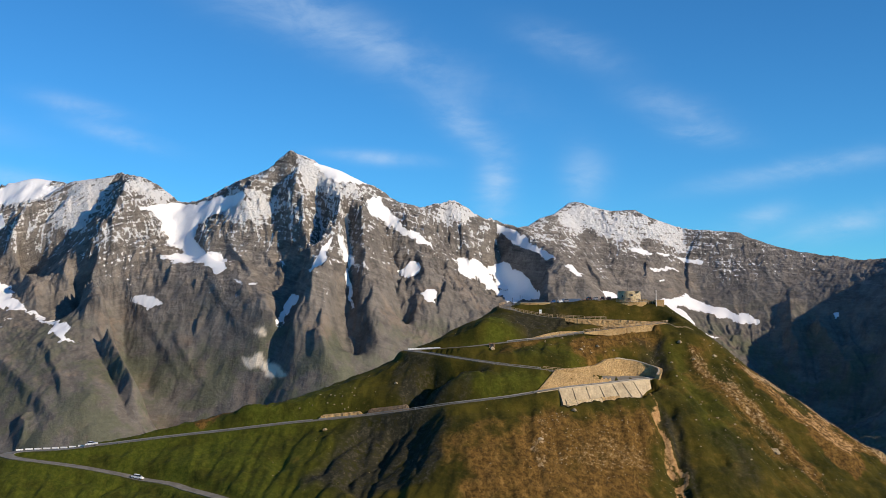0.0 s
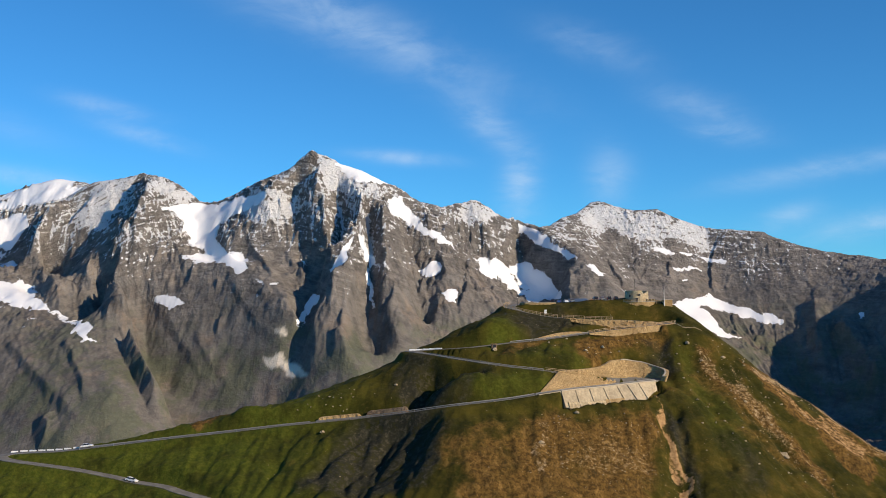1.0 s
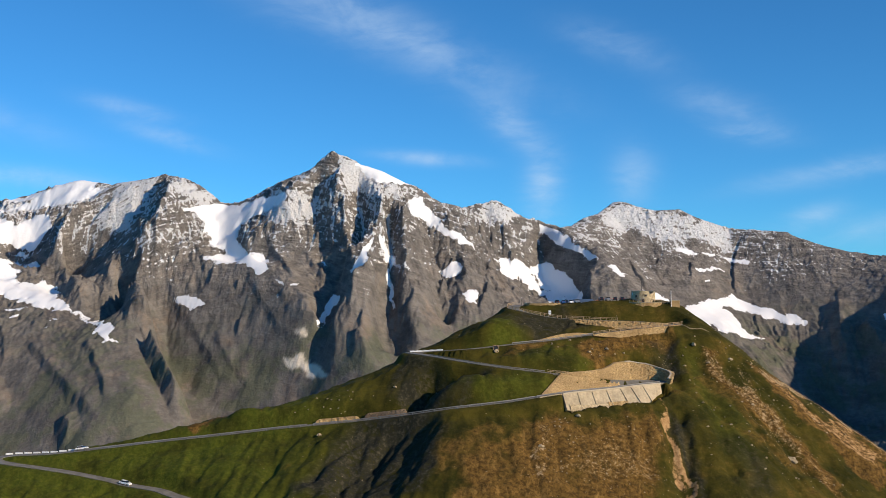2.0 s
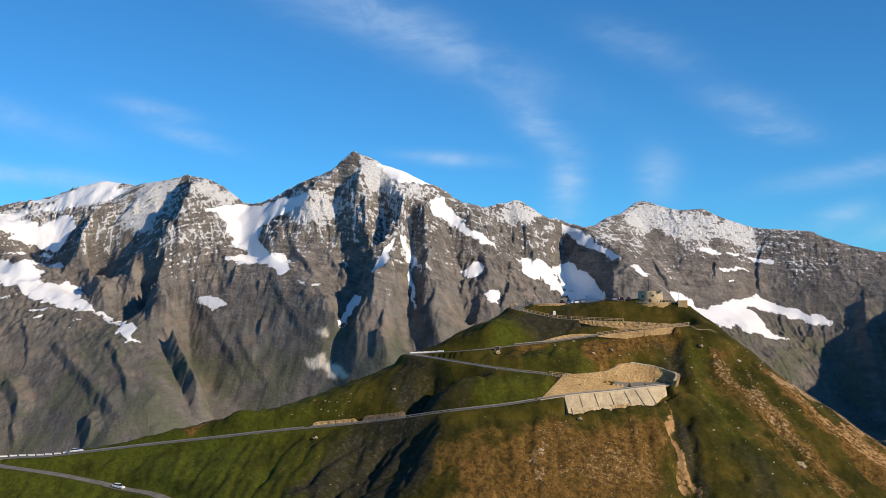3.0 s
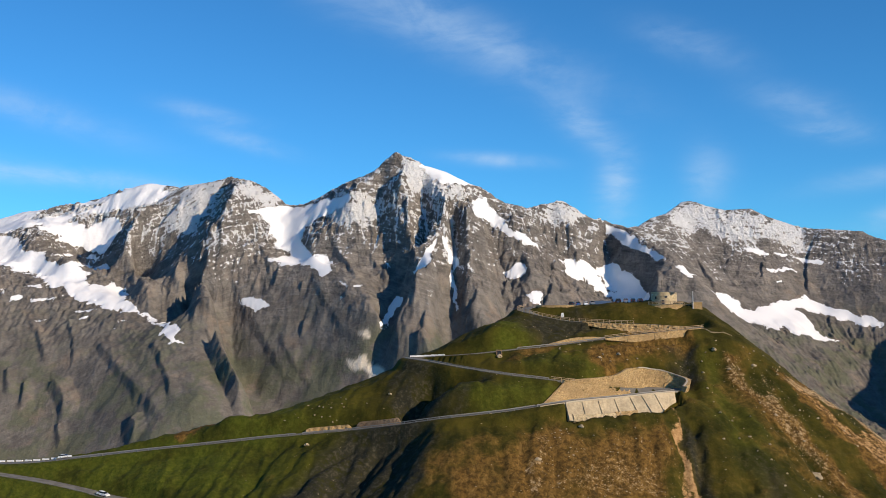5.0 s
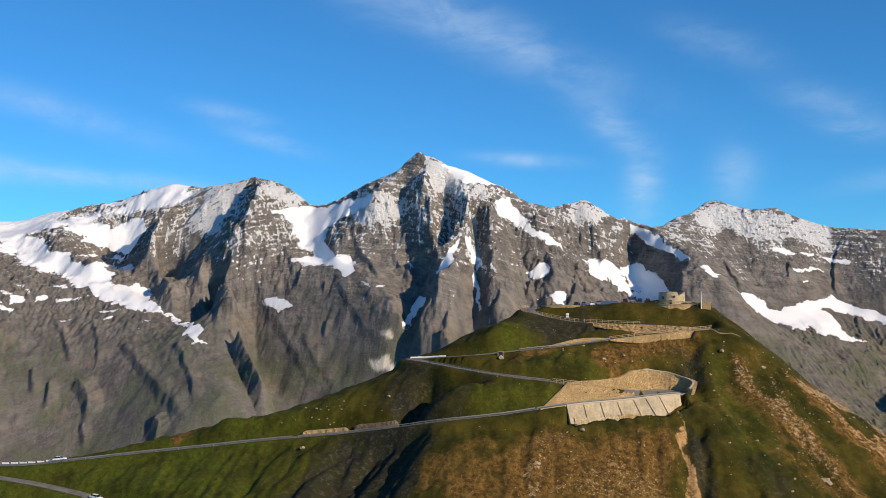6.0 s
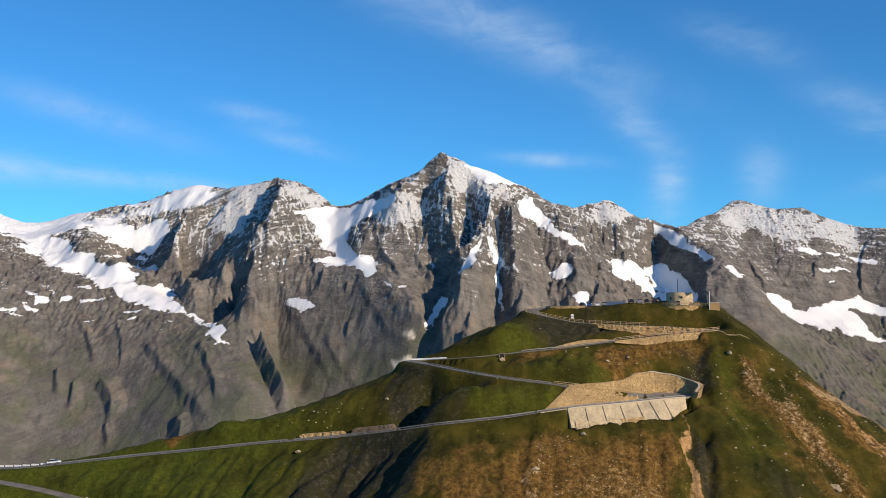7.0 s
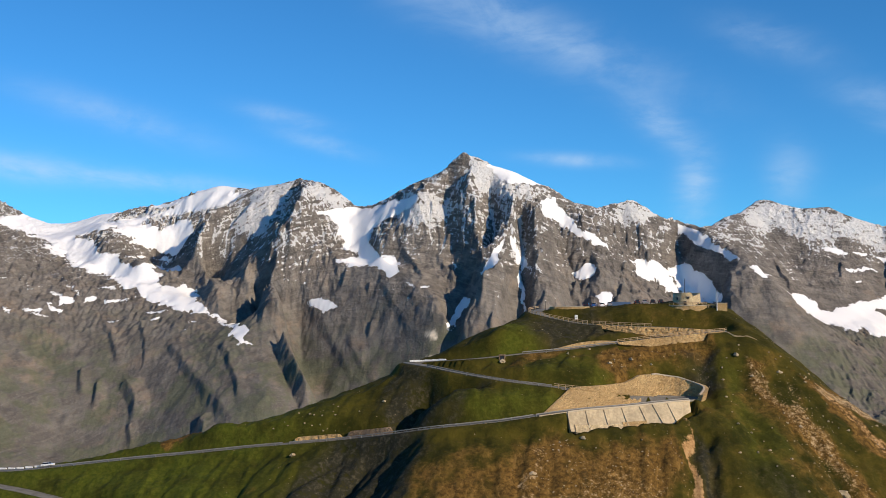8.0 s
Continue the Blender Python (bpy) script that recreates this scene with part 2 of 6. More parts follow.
def hill_material():
    m, n, out = material("alpine_turf")
    pos = n.position()
    big = n.noise(0.018, 4, 0.6, pos)
    mid = n.noise(0.09, 6, 0.65, pos)
    fine = n.noise(0.7, 5, 0.7, pos)
    dry, rubble = n.attribute("dry"), n.attribute("rubble")
    grass = n.mix(n.ramp(mid, 0.35, 0.65), (0.023, 0.023, 0.002), (0.066, 0.054, 0.006))
    grass = n.mix(n.ramp(fine, 0.5, 0.75, 0, 0.5), grass, (0.098, 0.070, 0.014))
    grass = n.mix(n.math("MULTIPLY", n.attribute("lush"), n.ramp(mid, 0.35, 0.6, 0.3, 0.85)), grass, n.mix(n.ramp(fine, 0.3, 0.7), (0.035, 0.052, 0.003), (0.085, 0.098, 0.010)))
    brown = n.mix(n.ramp(fine, 0.35, 0.65), (0.056, 0.031, 0.007), (0.165, 0.091, 0.021))
    streak = n.noise(0.5, 5, 0.7, pos, (1.0, 0.5, 0.5), 0.6)
    brown = n.mix(n.ramp(streak, 0.5, 0.7, 0, 0.7), brown, (0.285, 0.165, 0.046))
    brown = n.mix(n.ramp(streak, 0.45, 0.3, 0, 0.6), brown, (0.045, 0.034, 0.014))
    dryness = n.ramp(n.math("ADD", dry, n.math("MULTIPLY", n.math("SUBTRACT", mid, 0.5), 1.3)), 0.3, 0.75)
    turf = n.mix(dryness, grass, brown)
    # dark heath growth; in the gully head and under the summit also painted shade
    dark = n.attribute("heath_and_shade")
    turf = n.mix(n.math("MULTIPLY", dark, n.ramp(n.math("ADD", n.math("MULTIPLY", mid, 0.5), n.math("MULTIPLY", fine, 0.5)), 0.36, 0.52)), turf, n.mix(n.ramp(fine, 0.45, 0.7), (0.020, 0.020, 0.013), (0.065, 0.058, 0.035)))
    stone = n.mix(n.ramp(fine, 0.3, 0.7), (0.17, 0.115, 0.06), (0.48, 0.345, 0.19))
    grit = n.noise(1.6, 4, 0.7, pos)
    bare = n.ramp(n.math("ADD", rubble, n.math("MULTIPLY", n.math("SUBTRACT", n.math("ADD", n.math("MULTIPLY", fine, 0.45), n.math("MULTIPLY", grit, 0.55)), 0.5), 1.5)), 0.45, 0.7)
    turf = n.mix(bare, turf, stone)
    earth = n.mix(n.ramp(fine, 0.3, 0.7), (0.24, 0.13, 0.05), (0.46, 0.285, 0.13))
    turf = n.mix(n.ramp(n.math("ADD", n.attribute("soil"), n.math("MULTIPLY", n.math("SUBTRACT", fine, 0.5), 0.8)), 0.4, 0.6), turf, earth)
    n.plug(n.mix(n.ramp(n.attribute("paved"), 0.4, 0.6), turf, n.mix(mid, (0.12, 0.11, 0.095), (0.2, 0.185, 0.16))), out.inputs["Base Color"])
    out.inputs["Roughness"].default_value = 0.95
    out.inputs["Specular IOR Level"].default_value = 0.15
    n.plug(n.bump(n.math("ADD", mid, n.math("MULTIPLY", fine, 0.45)), 0.9, 0.75), out.inputs["Normal"])
    return m


def asphalt_material():
    m, n, out = material("asphalt")
    worn = n.noise(0.35, 5, 0.6)
    n.plug(n.mix(n.ramp(worn, 0.35, 0.65), (0.13, 0.12, 0.10), (0.20, 0.185, 0.155)), out.inputs["Base Color"])
    out.inputs["Roughness"].default_value = 0.85
    return m


MOUNTAIN, TURF, ASPHALT = range_material(), hill_material(), asphalt_material()

# ---- the hill ----
hill_lines, hill_names = [], []


def hill_line(name, *points):
    hill_names.append(name)
    hill_lines.append(points)


ROAD_LOW = [(-70, 362, 36.2), (-80, 370, 37.6), (-90.5, 376.6, 39.0), (-97.1, 380.6, 40.2), (-108.1, 384.7, 41.2), (-116.6, 387.2, 42.6), (-131.3, 390.5, 44.7), (-143.9, 392.4, 46.1)]
ROAD_HAIRPIN = [(-152.0, 393.3, 47.0), (-158.0, 396.0, 47.6), (-160.0, 400.0, 48.1), (-156.0, 403.5, 48.6), (-148.0, 404.0, 48.9)]
ROAD_MIDDLE = [(-140.0, 403.5, 49.4), (-127.3, 404.1, 50.7), (-103.3, 404.8, 53.4), (-82.7, 404.4, 55.6), (-62.3, 404.1, 57.9), (-47.9, 403.8, 59.3), (-31.6, 402.9, 60.9), (-18.7, 399.0, 62.7), (-1.0, 394.2, 65.6), (11.1, 394.4, 67.0), (19.1, 395.6, 67.9), (31.4, 398.7, 69.6), (40.0, 402.9, 70.5), (53.2, 410.0, 71.2), (66.0, 417.0, 72.1)]
ROAD_SECOND = [(72.5, 421, 72.4), (74, 425.5, 72.7), (68, 426.5, 73.0), (58, 421, 73.6), (50, 416.8, 74.4), (42, 413.7, 75.5), (36, 412.3, 76.2), (28, 412, 77.2), (20, 412.5, 78.1), (9.8, 415, 79.5), (-0.7, 420, 81.0), (-8, 424.5, 82.1)]
ROAD_THIRD = [(-15, 429, 82.9), (-16.5, 432.5, 83.1), (-11, 433, 83.4), (6, 430, 84.6), (21, 433, 86.1), (36, 437, 87.5), (53, 441, 89.6), (68, 445, 91.2), (79, 448.0, 92.3)]
ROAD_FOURTH = [(84.5, 451.5, 92.8), (83, 455.5, 93.1), (70, 456, 94.1), (58, 456, 94.5), (48, 457, 95.0), (39, 458.8, 95.6), (30, 460, 97.2), (24.5, 461.5, 98.7), (22, 465, 99.7), (23.5, 470, 100.5), (29, 474, 100.9), (40, 476, 100.9), (60, 478, 100.9)]

hill_line("crest_left", (-159.9, 395.2, 46.4), (-139.2, 402.0, 49.4), (-126.4, 407.0, 51.6), (-99.2, 413.6, 57.6), (-76.6, 416.1, 61.8), (-64.2, 417.5, 64.3), (-51.8, 420.3, 67.9), (-35.2, 426.0, 73.4), (-22.4, 430.7, 78.9), (-14.8, 431.6, 82.9), (-0.5, 437.7, 89.1), (10.9, 445.4, 93.8), (18, 453.4, 97.6))
hill_line("crest_right", (88, 462.0, 98.0), (91.5, 452.6, 93.9), (95.8, 446.2, 90.6), (102.7, 442.6, 84.8), (114.7, 437.7, 75.2), (133.8, 443.2, 63.7), (145.5, 431.9, 54.0), (154.6, 421.9, 46.5), (160.1, 419.4, 44.7))
hill_line("face_below_wall", (37.0, 392.1, 64.1), (33.0, 379.7, 56.5), (27.5, 368.1, 49.4), (24.0, 359.1, 44.0))
hill_line("face_below_wall_right", (66.0, 400.7, 65.2), (71.1, 391.0, 55.3), (72.6, 383.1, 45.7), (72.5, 376.7, 41.5))
hill_line("right_slope", (83.1, 442.1, 88.3), (89.2, 424.4, 73.0), (95.0, 404.3, 59.4), (101.9, 386.5, 45.4))
hill_line("right_slope_outer", (99.2, 436.2, 80.3), (109.6, 420.8, 65.4), (121.9, 410.1, 51.3), (127.9, 399.3, 41.8))
hill_line("grass_between_roads", (18.3, 423.4, 84.0), (30.2, 418.4, 81.2), (48.4, 428.8, 83.7), (65.0, 435.0, 84.5))
hill_line("grass_second_bench", (-8.4, 406.8, 72.2), (9.3, 398.0, 72.8), (22.4, 404.1, 74.3), (34.6, 403.2, 73.4))
hill_line("grass_left", (-129.2, 384.8, 41.6), (-101.8, 387.5, 44.1), (-74.3, 390.4, 49.3), (-55.9, 392.6, 52.8), (-36.9, 391.4, 54.9))
hill_line("grass_left_up", (-75.8, 410.6, 62.2), (-56.1, 411.4, 65.1), (-36.4, 412.6, 67.9), (-23.0, 415.5, 71.6), (-9.4, 419.2, 79.3), (10.0, 432.5, 88.8), (24.4, 445.1, 93.7))
hill_line("foot_left", (-150.4, 373.6, 37.1), (-124.4, 375.0, 36.7), (-95.5, 373.0, 36.9), (-66.3, 367.1, 37.7), (-37.8, 360.5, 38.6))
hill_line("foot_right", (16.4, 351.6, 39.8), (34.3, 353.1, 39.1), (63.2, 365.0, 37.0), (92.1, 369.7, 36.1), (124.5, 383.2, 33.7), (149.3, 392.4, 32.0))
hill_line("plateau", (28, 467, 100.8), (45, 466, 100.8), (66, 466, 100.9), (82, 467, 100.5), (88, 470, 100.4), (88, 490, 99.5), (60, 492, 100), (28, 490, 99.5))
hill_line("below_rim", (30, 462.6, 98.2), (45, 461, 97.0), (60, 460.5, 96.3), (75, 460.5, 96.2), (84, 461, 97.0))
hill_line("back", (-200, 470, 10), (-120, 470, 12), (-60, 485, 25), (-10, 510, 55), (30, 540, 70), (90, 540, 68), (140, 500, 25), (200, 480, -5))
hill_line("back_low", (-240, 600, -60), (0, 600, -20), (80, 600, 10), (240, 600, -70))
hill_line("front_low", (-240, 300, -10), (-120, 300, -10), (0, 300, 0), (100, 300, -5), (240, 300, -25))
hill_line("side_left", (-240, 420, 40), (-240, 380, 36), (-200, 398, 44))
hill_line("side_right", (200, 400, 5), (240, 420, -25))
hill_line("dark_rib", (2.1, 408.9, 78.8), (0.5, 397.2, 72.0), (0.2, 393.1, 67.3), (-5.5, 376.3, 55.0), (-8.3, 368.4, 50.0), (-9.8, 359.0, 43.8))
hill_line("dark_gully", (-7.6, 420.7, 76.4), (-7.1, 409.8, 70.1), (-9.5, 401.4, 64.1), (-18.0, 389.3, 53.4), (-23.2, 379.3, 45.7), (-25.7, 371.8, 41.3))
road = np.concatenate([np.array(leg, float) for leg in (ROAD_LOW, ROAD_HAIRPIN, ROAD_MIDDLE, ROAD_SECOND, ROAD_THIRD, ROAD_FOURTH)])


def curve_through(line, step):
    """A smooth line through the points (Catmull-Rom), sampled about every step metres."""
    p = np.array(line, float)
    p = np.concatenate([[2 * p[0] - p[1]], p, [2 * p[-1] - p[-2]]])
    out = []
    for a, b, c, d in zip(p[:-3], p[1:-2], p[2:-1], p[3:]):
        n = max(1, math.ceil(np.linalg.norm(c - b) / step))
        for t in np.arange(n) / n:
            out.append(0.5 * (2 * b + (c - a) * t + (2 * a - 5 * b + 4 * c - d) * t * t + (3 * b - a - 3 * c + d) * t ** 3))
    return np.array(out + [p[-2]])


road_line = curve_through(road, 0.8)
ROAD_HALF = 2.4
hx, hy = np.meshgrid(np.arange(-240, 240.1, 0.8), np.arange(300, 600.1, 0.8))
hz = surface(hill_lines + [road], 4.0, hx, hy, 0.5)
hz = blur(hz, 4)
hz += 1.5 * fractal(hx, hy, 30, 4, 11, 0.5) + 0.8 * fractal(hx, hy, 8, 4, 31, 0.6, True)
hz, _ = erode(hz, 0.8, 2, 9000, 70, 0.45, 9)


def nearest(x, y, line, reach):
    """Distance to a line of close points and the height there, for those within reach."""
    far = np.full(x.shape, 1e3)
    level = np.zeros(x.shape)
    for p in line:
        i0, i1 = int((p[0] - reach + 240) / 0.8), int((p[0] + reach + 240) / 0.8) + 2
        j0, j1 = int((p[1] - reach - 300) / 0.8), int((p[1] + reach - 300) / 0.8) + 2
        s = (slice(max(j0, 0), j1), slice(max(i0, 0), i1))
        d = np.hypot(x[s] - p[0], y[s] - p[1])
        near = d < far[s]
        far[s] = np.where(near, d, far[s])
        level[s] = np.where(near, p[2], level[s])
    return far, level


far, level = nearest(hx, hy, road_line, 9.0)
bed = np.clip((ROAD_HALF + 4.5 - far) / 3.6, 0, 1)
bed = bed * bed * (3 - 2 * bed)
hz = hz + (level - 0.12 - hz) * bed


def sink(amount, *outline):
    """Lowers the turf under a wall that stands in front of it."""
    hz[:] = hz - amount * np.clip(inside(hx, hy, outline) / 0.8 + 0.5, 0, 1) * (far > ROAD_HALF + 0.2)


sink(3.4, (37.5, 399.3), (46, 404.0), (56, 409.6), (66, 415.2), (74, 419.6), (76, 415), (68, 404.5), (56, 401.5), (44, 396.5), (37, 393.5))
sink(1.6, (31, 401.0), (46, 407.0), (57, 413.0), (61, 417.5), (50, 413.2), (42, 410.4), (33, 409.4))
sink(3.3, (46, 449.6), (60, 449.0), (72, 448.9), (80, 450.2), (82, 453.4), (70, 453.4), (58, 453.5), (46, 454.6))
sink(2.2, (51, 437.9), (60, 440.2), (68, 442.3), (77, 444.8), (80, 445.6), (80, 442.5), (77, 441.0), (69, 438.6), (52, 434.6))


def carve(depth, width, *line):
    """Cuts a gully along a line in plan, where no road runs."""
    d, _ = nearest(hx, hy, dense([(x, y, 0) for x, y in line], 0.8), 3 * width)
    d = d + 0.5 * width * fractal(hx, hy, 5, 3, 121, 0.6)
    hz[:] = hz - depth * np.exp(-np.clip(d / width, 0, 9) ** 2) * np.clip((far - ROAD_HALF - 1) / 3, 0, 1)


carve(2.6, 2.2, (74.3, 403.4), (72.4, 395.0), (73.2, 388.2), (73.8, 380.6), (74, 366))
carve(1.8, 2.4, (79.6, 441.6), (77.5, 435.4), (78.8, 431.0), (79.5, 420))
carve(1.8, 3.2, (-8.9, 392.4), (-13.6, 379.2), (-17.0, 368.4), (-19.2, 356))
carve(1.4, 2.6, (-18.5, 393.4), (-24.4, 384.8), (-29.8, 372.2), (-31, 360))
carve(2.0, 2.5, (-29.4, 391.2), (-34.5, 377.2), (-36, 365))
carve(2.4, 2.0, (78.4, 403.6), (78.3, 391.4), (76.2, 380.6), (77, 366))
carve(1.6, 2.6, (109.0, 413.8), (115.2, 405.2), (116.4, 396.0))
carve(1.6, 3.0, (89.9, 434.0), (92.2, 409.0), (91.4, 385.8))
carve(1.2, 2.0, (63.7, 397.0), (63.5, 387.6), (63.3, 378.4))
carve(1.2, 3.0, (-61.7, 393.2), (-59.7, 380.6))
carve(1.0, 3.0, (-86.4, 396.4), (-85.6, 384.2))
carve(6.5, 4.2, (9, 412), (-1, 409.5), (-9, 411), (-14, 407), (-17, 403.5))
carve(1.2, 1.4, (-22, 390), (-28, 380), (-36, 372))
carve(1.2, 1.4, (-31, 393), (-39, 384), (-46, 374))
carve(1.0, 1.2, (-5, 386), (-10, 376), (-13, 364))
carve(1.3, 1.5, (104, 414), (112, 406), (120, 396))
carve(1.6, 1.2, (-114.0, 381.2), (-118.3, 378.0), (-123, 373))
for mx, my, wide, tall in ((15, 439, 8, 3.0), (-77, 413, 5, 1.6), (-30, 385, 4, 1.2), (-37, 378, 5, 1.4), (-20, 379, 4, 1.0), (-43, 389, 5, 1.0)):
    hz += tall * np.exp(-((hx - mx) ** 2 + (hy - my) ** 2) / wide ** 2) * np.clip((far - ROAD_HALF - 1) / 3, 0, 1)
dry, rubble, heath_and_shade, soil, paved = (0.0 * hz for _ in range(5))
dry += np.clip((hx + 10) / 60, 0, 1) * 0.2 + 0.1
lush = np.clip((-25 - hx) / 40, 0, 1)
wob_x, wob_y = hx + 9 * fractal(hx, hy, 16, 4, 101, 0.6), hy + 9 * fractal(hx, hy, 16, 4, 103, 0.6)


def area(layer, amount, soft, *outline):
    """Marks a patch of the hill by its outline in plan."""
    o = np.array(outline, float)
    near = (hx > o[:, 0].min() - 15) & (hx < o[:, 0].max() + 15) & (hy > o[:, 1].min() - 15) & (hy < o[:, 1].max() + 15)
    layer[near] = np.maximum(layer[near], amount * np.clip(inside(wob_x[near], wob_y[near], outline) / soft + 0.5, 0, 1))


area(heath_and_shade, 1.0, 5, (-30, 395), (-19, 398), (-3, 389), (-4, 381), (-8, 369), (-10, 359), (-40, 369), (-38, 378), (-33, 388))
# gully head: some heath, mostly its shade painted dark
area(heath_and_shade, 0.9, 4, (2, 407), (-9, 417), (-17, 410), (-18, 404), (-8, 400), (-0, 400))
area(dry, 0.75, 14, (24, 390), (37, 391), (65, 399), (71, 397), (69, 375), (24, 361), (25, 378))
area(rubble, 0.36, 14, (27, 389), (37, 390), (65, 399), (70, 396), (69, 381), (45, 375), (29, 361), (27, 377))
area(soil, 0.7, 3, (71, 402), (75, 405), (76, 400), (74, 394), (75, 387), (75.5, 375), (72.5, 373), (71.5, 386), (70, 393))
area(heath_and_shade, 1.0, 3, (78, 403), (79, 393), (79, 383), (80, 375), (76, 376), (76, 386), (76, 394))
area(heath_and_shade, 1.0, 5, (-19, 395), (-27, 397), (-32, 396), (-39, 388), (-43, 382), (-52, 373), (-48, 368), (-8, 358), (-4, 365), (-1, 373), (-3, 381), (-1, 387))
# flank turned from the sun: shade put into the colour over brown heath
area(heath_and_shade, 1.0, 4, (13, 413), (3, 411), (-5, 416), (-13, 411), (-18, 405), (-7, 393), (0, 396), (3, 400), (6, 404))
area(heath_and_shade, 0.8, 4, (-18, 422), (-9, 420), (-5, 416), (-15, 412), (-20, 407), (-22, 414))
# shade on the far side of the mound, painted into the turf
area(heath_and_shade, 0.9, 3, (22, 454), (32, 466), (41, 463), (49, 454), (40, 448), (31, 443), (26, 440), (28, 446), (26, 452))
area(heath_and_shade, 0.6, 8, (92, 395), (99, 401), (101, 391), (103, 381), (90, 377))
area(dry, 0.9, 4, (-93, 415), (-85, 417), (-72, 412), (-76, 410), (-84, 410))
area(dry, 1.0, 8, (48, 435), (60, 438), (73, 442), (73, 433), (63, 429), (53, 424), (49, 427))
area(rubble, 0.25, 4, (74, 442), (78, 443), (76, 435), (81, 430), (80, 423), (73, 418), (73, 433))
area(rubble, 0.5, 10, (94, 436), (98, 424), (104, 413), (114, 409), (121, 396), (125, 389), (132, 393), (126, 407), (119, 414), (111, 421), (105, 428), (99, 437))
area(dry, 0.85, 8, (94, 436), (98, 424), (104, 413), (114, 409), (121, 396), (125, 389), (132, 393), (126, 407), (119, 414), (111, 421), (105, 428), (99, 437))
area(dry, 1.0, 4, (107, 440), (120, 438), (129, 434), (136, 426), (150, 424), (146, 403), (137, 405), (133, 413), (130, 418), (123, 424), (116, 429))
area(soil, 0.5, 5, (112, 440), (120, 438), (129, 434), (136, 428), (150, 424), (146, 410), (138, 414), (132, 421), (124, 427), (117, 432))
area(dry, 0.74, 12, (26, 393), (37, 393), (66, 401), (69, 396), (67, 345), (0, 340), (3, 367), (22, 385))
area(rubble, 0.6, 3, (27, 389), (29, 388), (30, 378), (34, 365), (33, 359), (29, 371), (27, 378))
area(heath_and_shade, 1.0, 4, (77, 404), (81, 400), (80, 393), (77, 381), (76, 381), (75, 389), (75, 398))
area(heath_and_shade, 1.0, 3, (77, 442), (81, 442), (80, 437), (82, 432), (81, 426), (76, 418), (76, 434))
area(rubble, 0.50, 8, (91, 442), (98, 438), (107, 431), (115, 420), (120, 410), (123, 400), (114, 401), (107, 409), (100, 421), (93, 432))
area(dry, 0.5, 10, (91, 441), (98, 438), (107, 429), (115, 419), (120, 409), (122, 398), (104, 390), (94, 410), (87, 425))
area(dry, 0.6, 8, (47, 432), (66, 441), (76, 441), (75, 432), (60, 429), (50, 424))
area(rubble, 0.4, 4, (54, 433), (57, 431), (55, 426), (50, 426))
area(dry, 0.45, 10, (-56, 410), (-40, 411), (-33, 414), (-32, 409), (-48, 409), (-59, 409))
area(rubble, 0.4, 4, (-52, 411), (-48, 412), (-36, 410), (-40, 409), (-46, 409))
area(dry, 0.5, 8, (-10, 385), (6, 385), (22, 390), (22, 360), (-6, 358))
area(dry, 0.45, 12, (-143, 398), (-125, 398), (-113, 398), (-125, 399), (-139, 398))
area(dry, 0.35, 10, (-65, 397), (-57, 397), (-50, 375), (-55, 372), (-61, 382))
area(dry, 0.6, 4, (15, 426), (24, 438), (31, 441), (33, 431), (24, 419), (16, 420))
area(dry, 0.3, 12, (5, 400), (19, 403), (26, 403), (19, 399), (7, 399))
# left-facing bank below the summit, its shade given as dark turf
area(heath_and_shade, 0.7, 5, (25, 463), (39, 458), (52, 449), (41, 445), (31, 442), (23, 445))
area(heath_and_shade, 0.5, 4, (31, 467), (42, 465), (42, 463), (33, 465))
area(dry, 0.6, 6, (52, 454), (82, 454), (79, 435), (69, 433), (64, 440))
area(rubble, 0.4, 5, (75, 437), (81, 436), (80, 422), (74, 419))
area(heath_and_shade, 1.0, 4, (-19, 398), (-7, 392), (-13, 390), (-16, 374), (-27, 374), (-34, 373), (-29, 389))
area(rubble, 0.45, 10, (29, 367), (46, 386), (70, 395), (68, 375), (29, 361))
area(heath_and_shade, 0.9, 3, (77, 442), (80, 442), (79, 435), (80, 422), (75, 418), (75, 432))
area(lush, 0.8, 6, (0, 402), (11, 407), (34, 410), (34, 406), (19, 397), (5, 398))
area(lush, 0.9, 5, (6, 434), (14, 446), (24, 447), (25, 437), (12, 430))
area(lush, 0.6, 6, (18, 424), (46, 431), (48, 425), (30, 418))
area(lush, 0.5, 8, (84, 440), (92, 436), (98, 414), (104, 396), (92, 384), (86, 410), (83, 430))
rim = np.array(hill_lines[hill_names.index("crest_right")])
rim_far, _ = nearest(hx, hy, dense(rim[4:], 0.8), 9.0)
rim_far = rim_far + 5 * fractal(hx, hy, 9, 3, 111, 0.6)
dry = np.maximum(dry, np.clip(1.6 - rim_far / 4, 0, 1))
rubble = np.maximum(rubble, 0.6 * np.clip(1.5 - rim_far / 4.5, 0, 1))
area(paved, 1.0, 1.0, (44, 405.5), (56, 410), (66, 416), (73, 420), (75, 424.5), (70, 424), (60, 418.5), (52, 414.2), (44, 409.5))
edge = np.minimum(np.minimum(hx + 240, 240 - hx), np.minimum(hy - 300, 600 - hy))
hz = np.where(edge < 1, -280, hz)
hill = grid_mesh("hill", hx, hy, hz, TURF, (("dry", dry), ("rubble", rubble), ("heath_and_shade", heath_and_shade), ("soil", soil), ("paved", paved), ("lush", lush)))
tagged(hill, "steep grassy alpine hill with brown dry turf and scree", "hill", kind="structure")


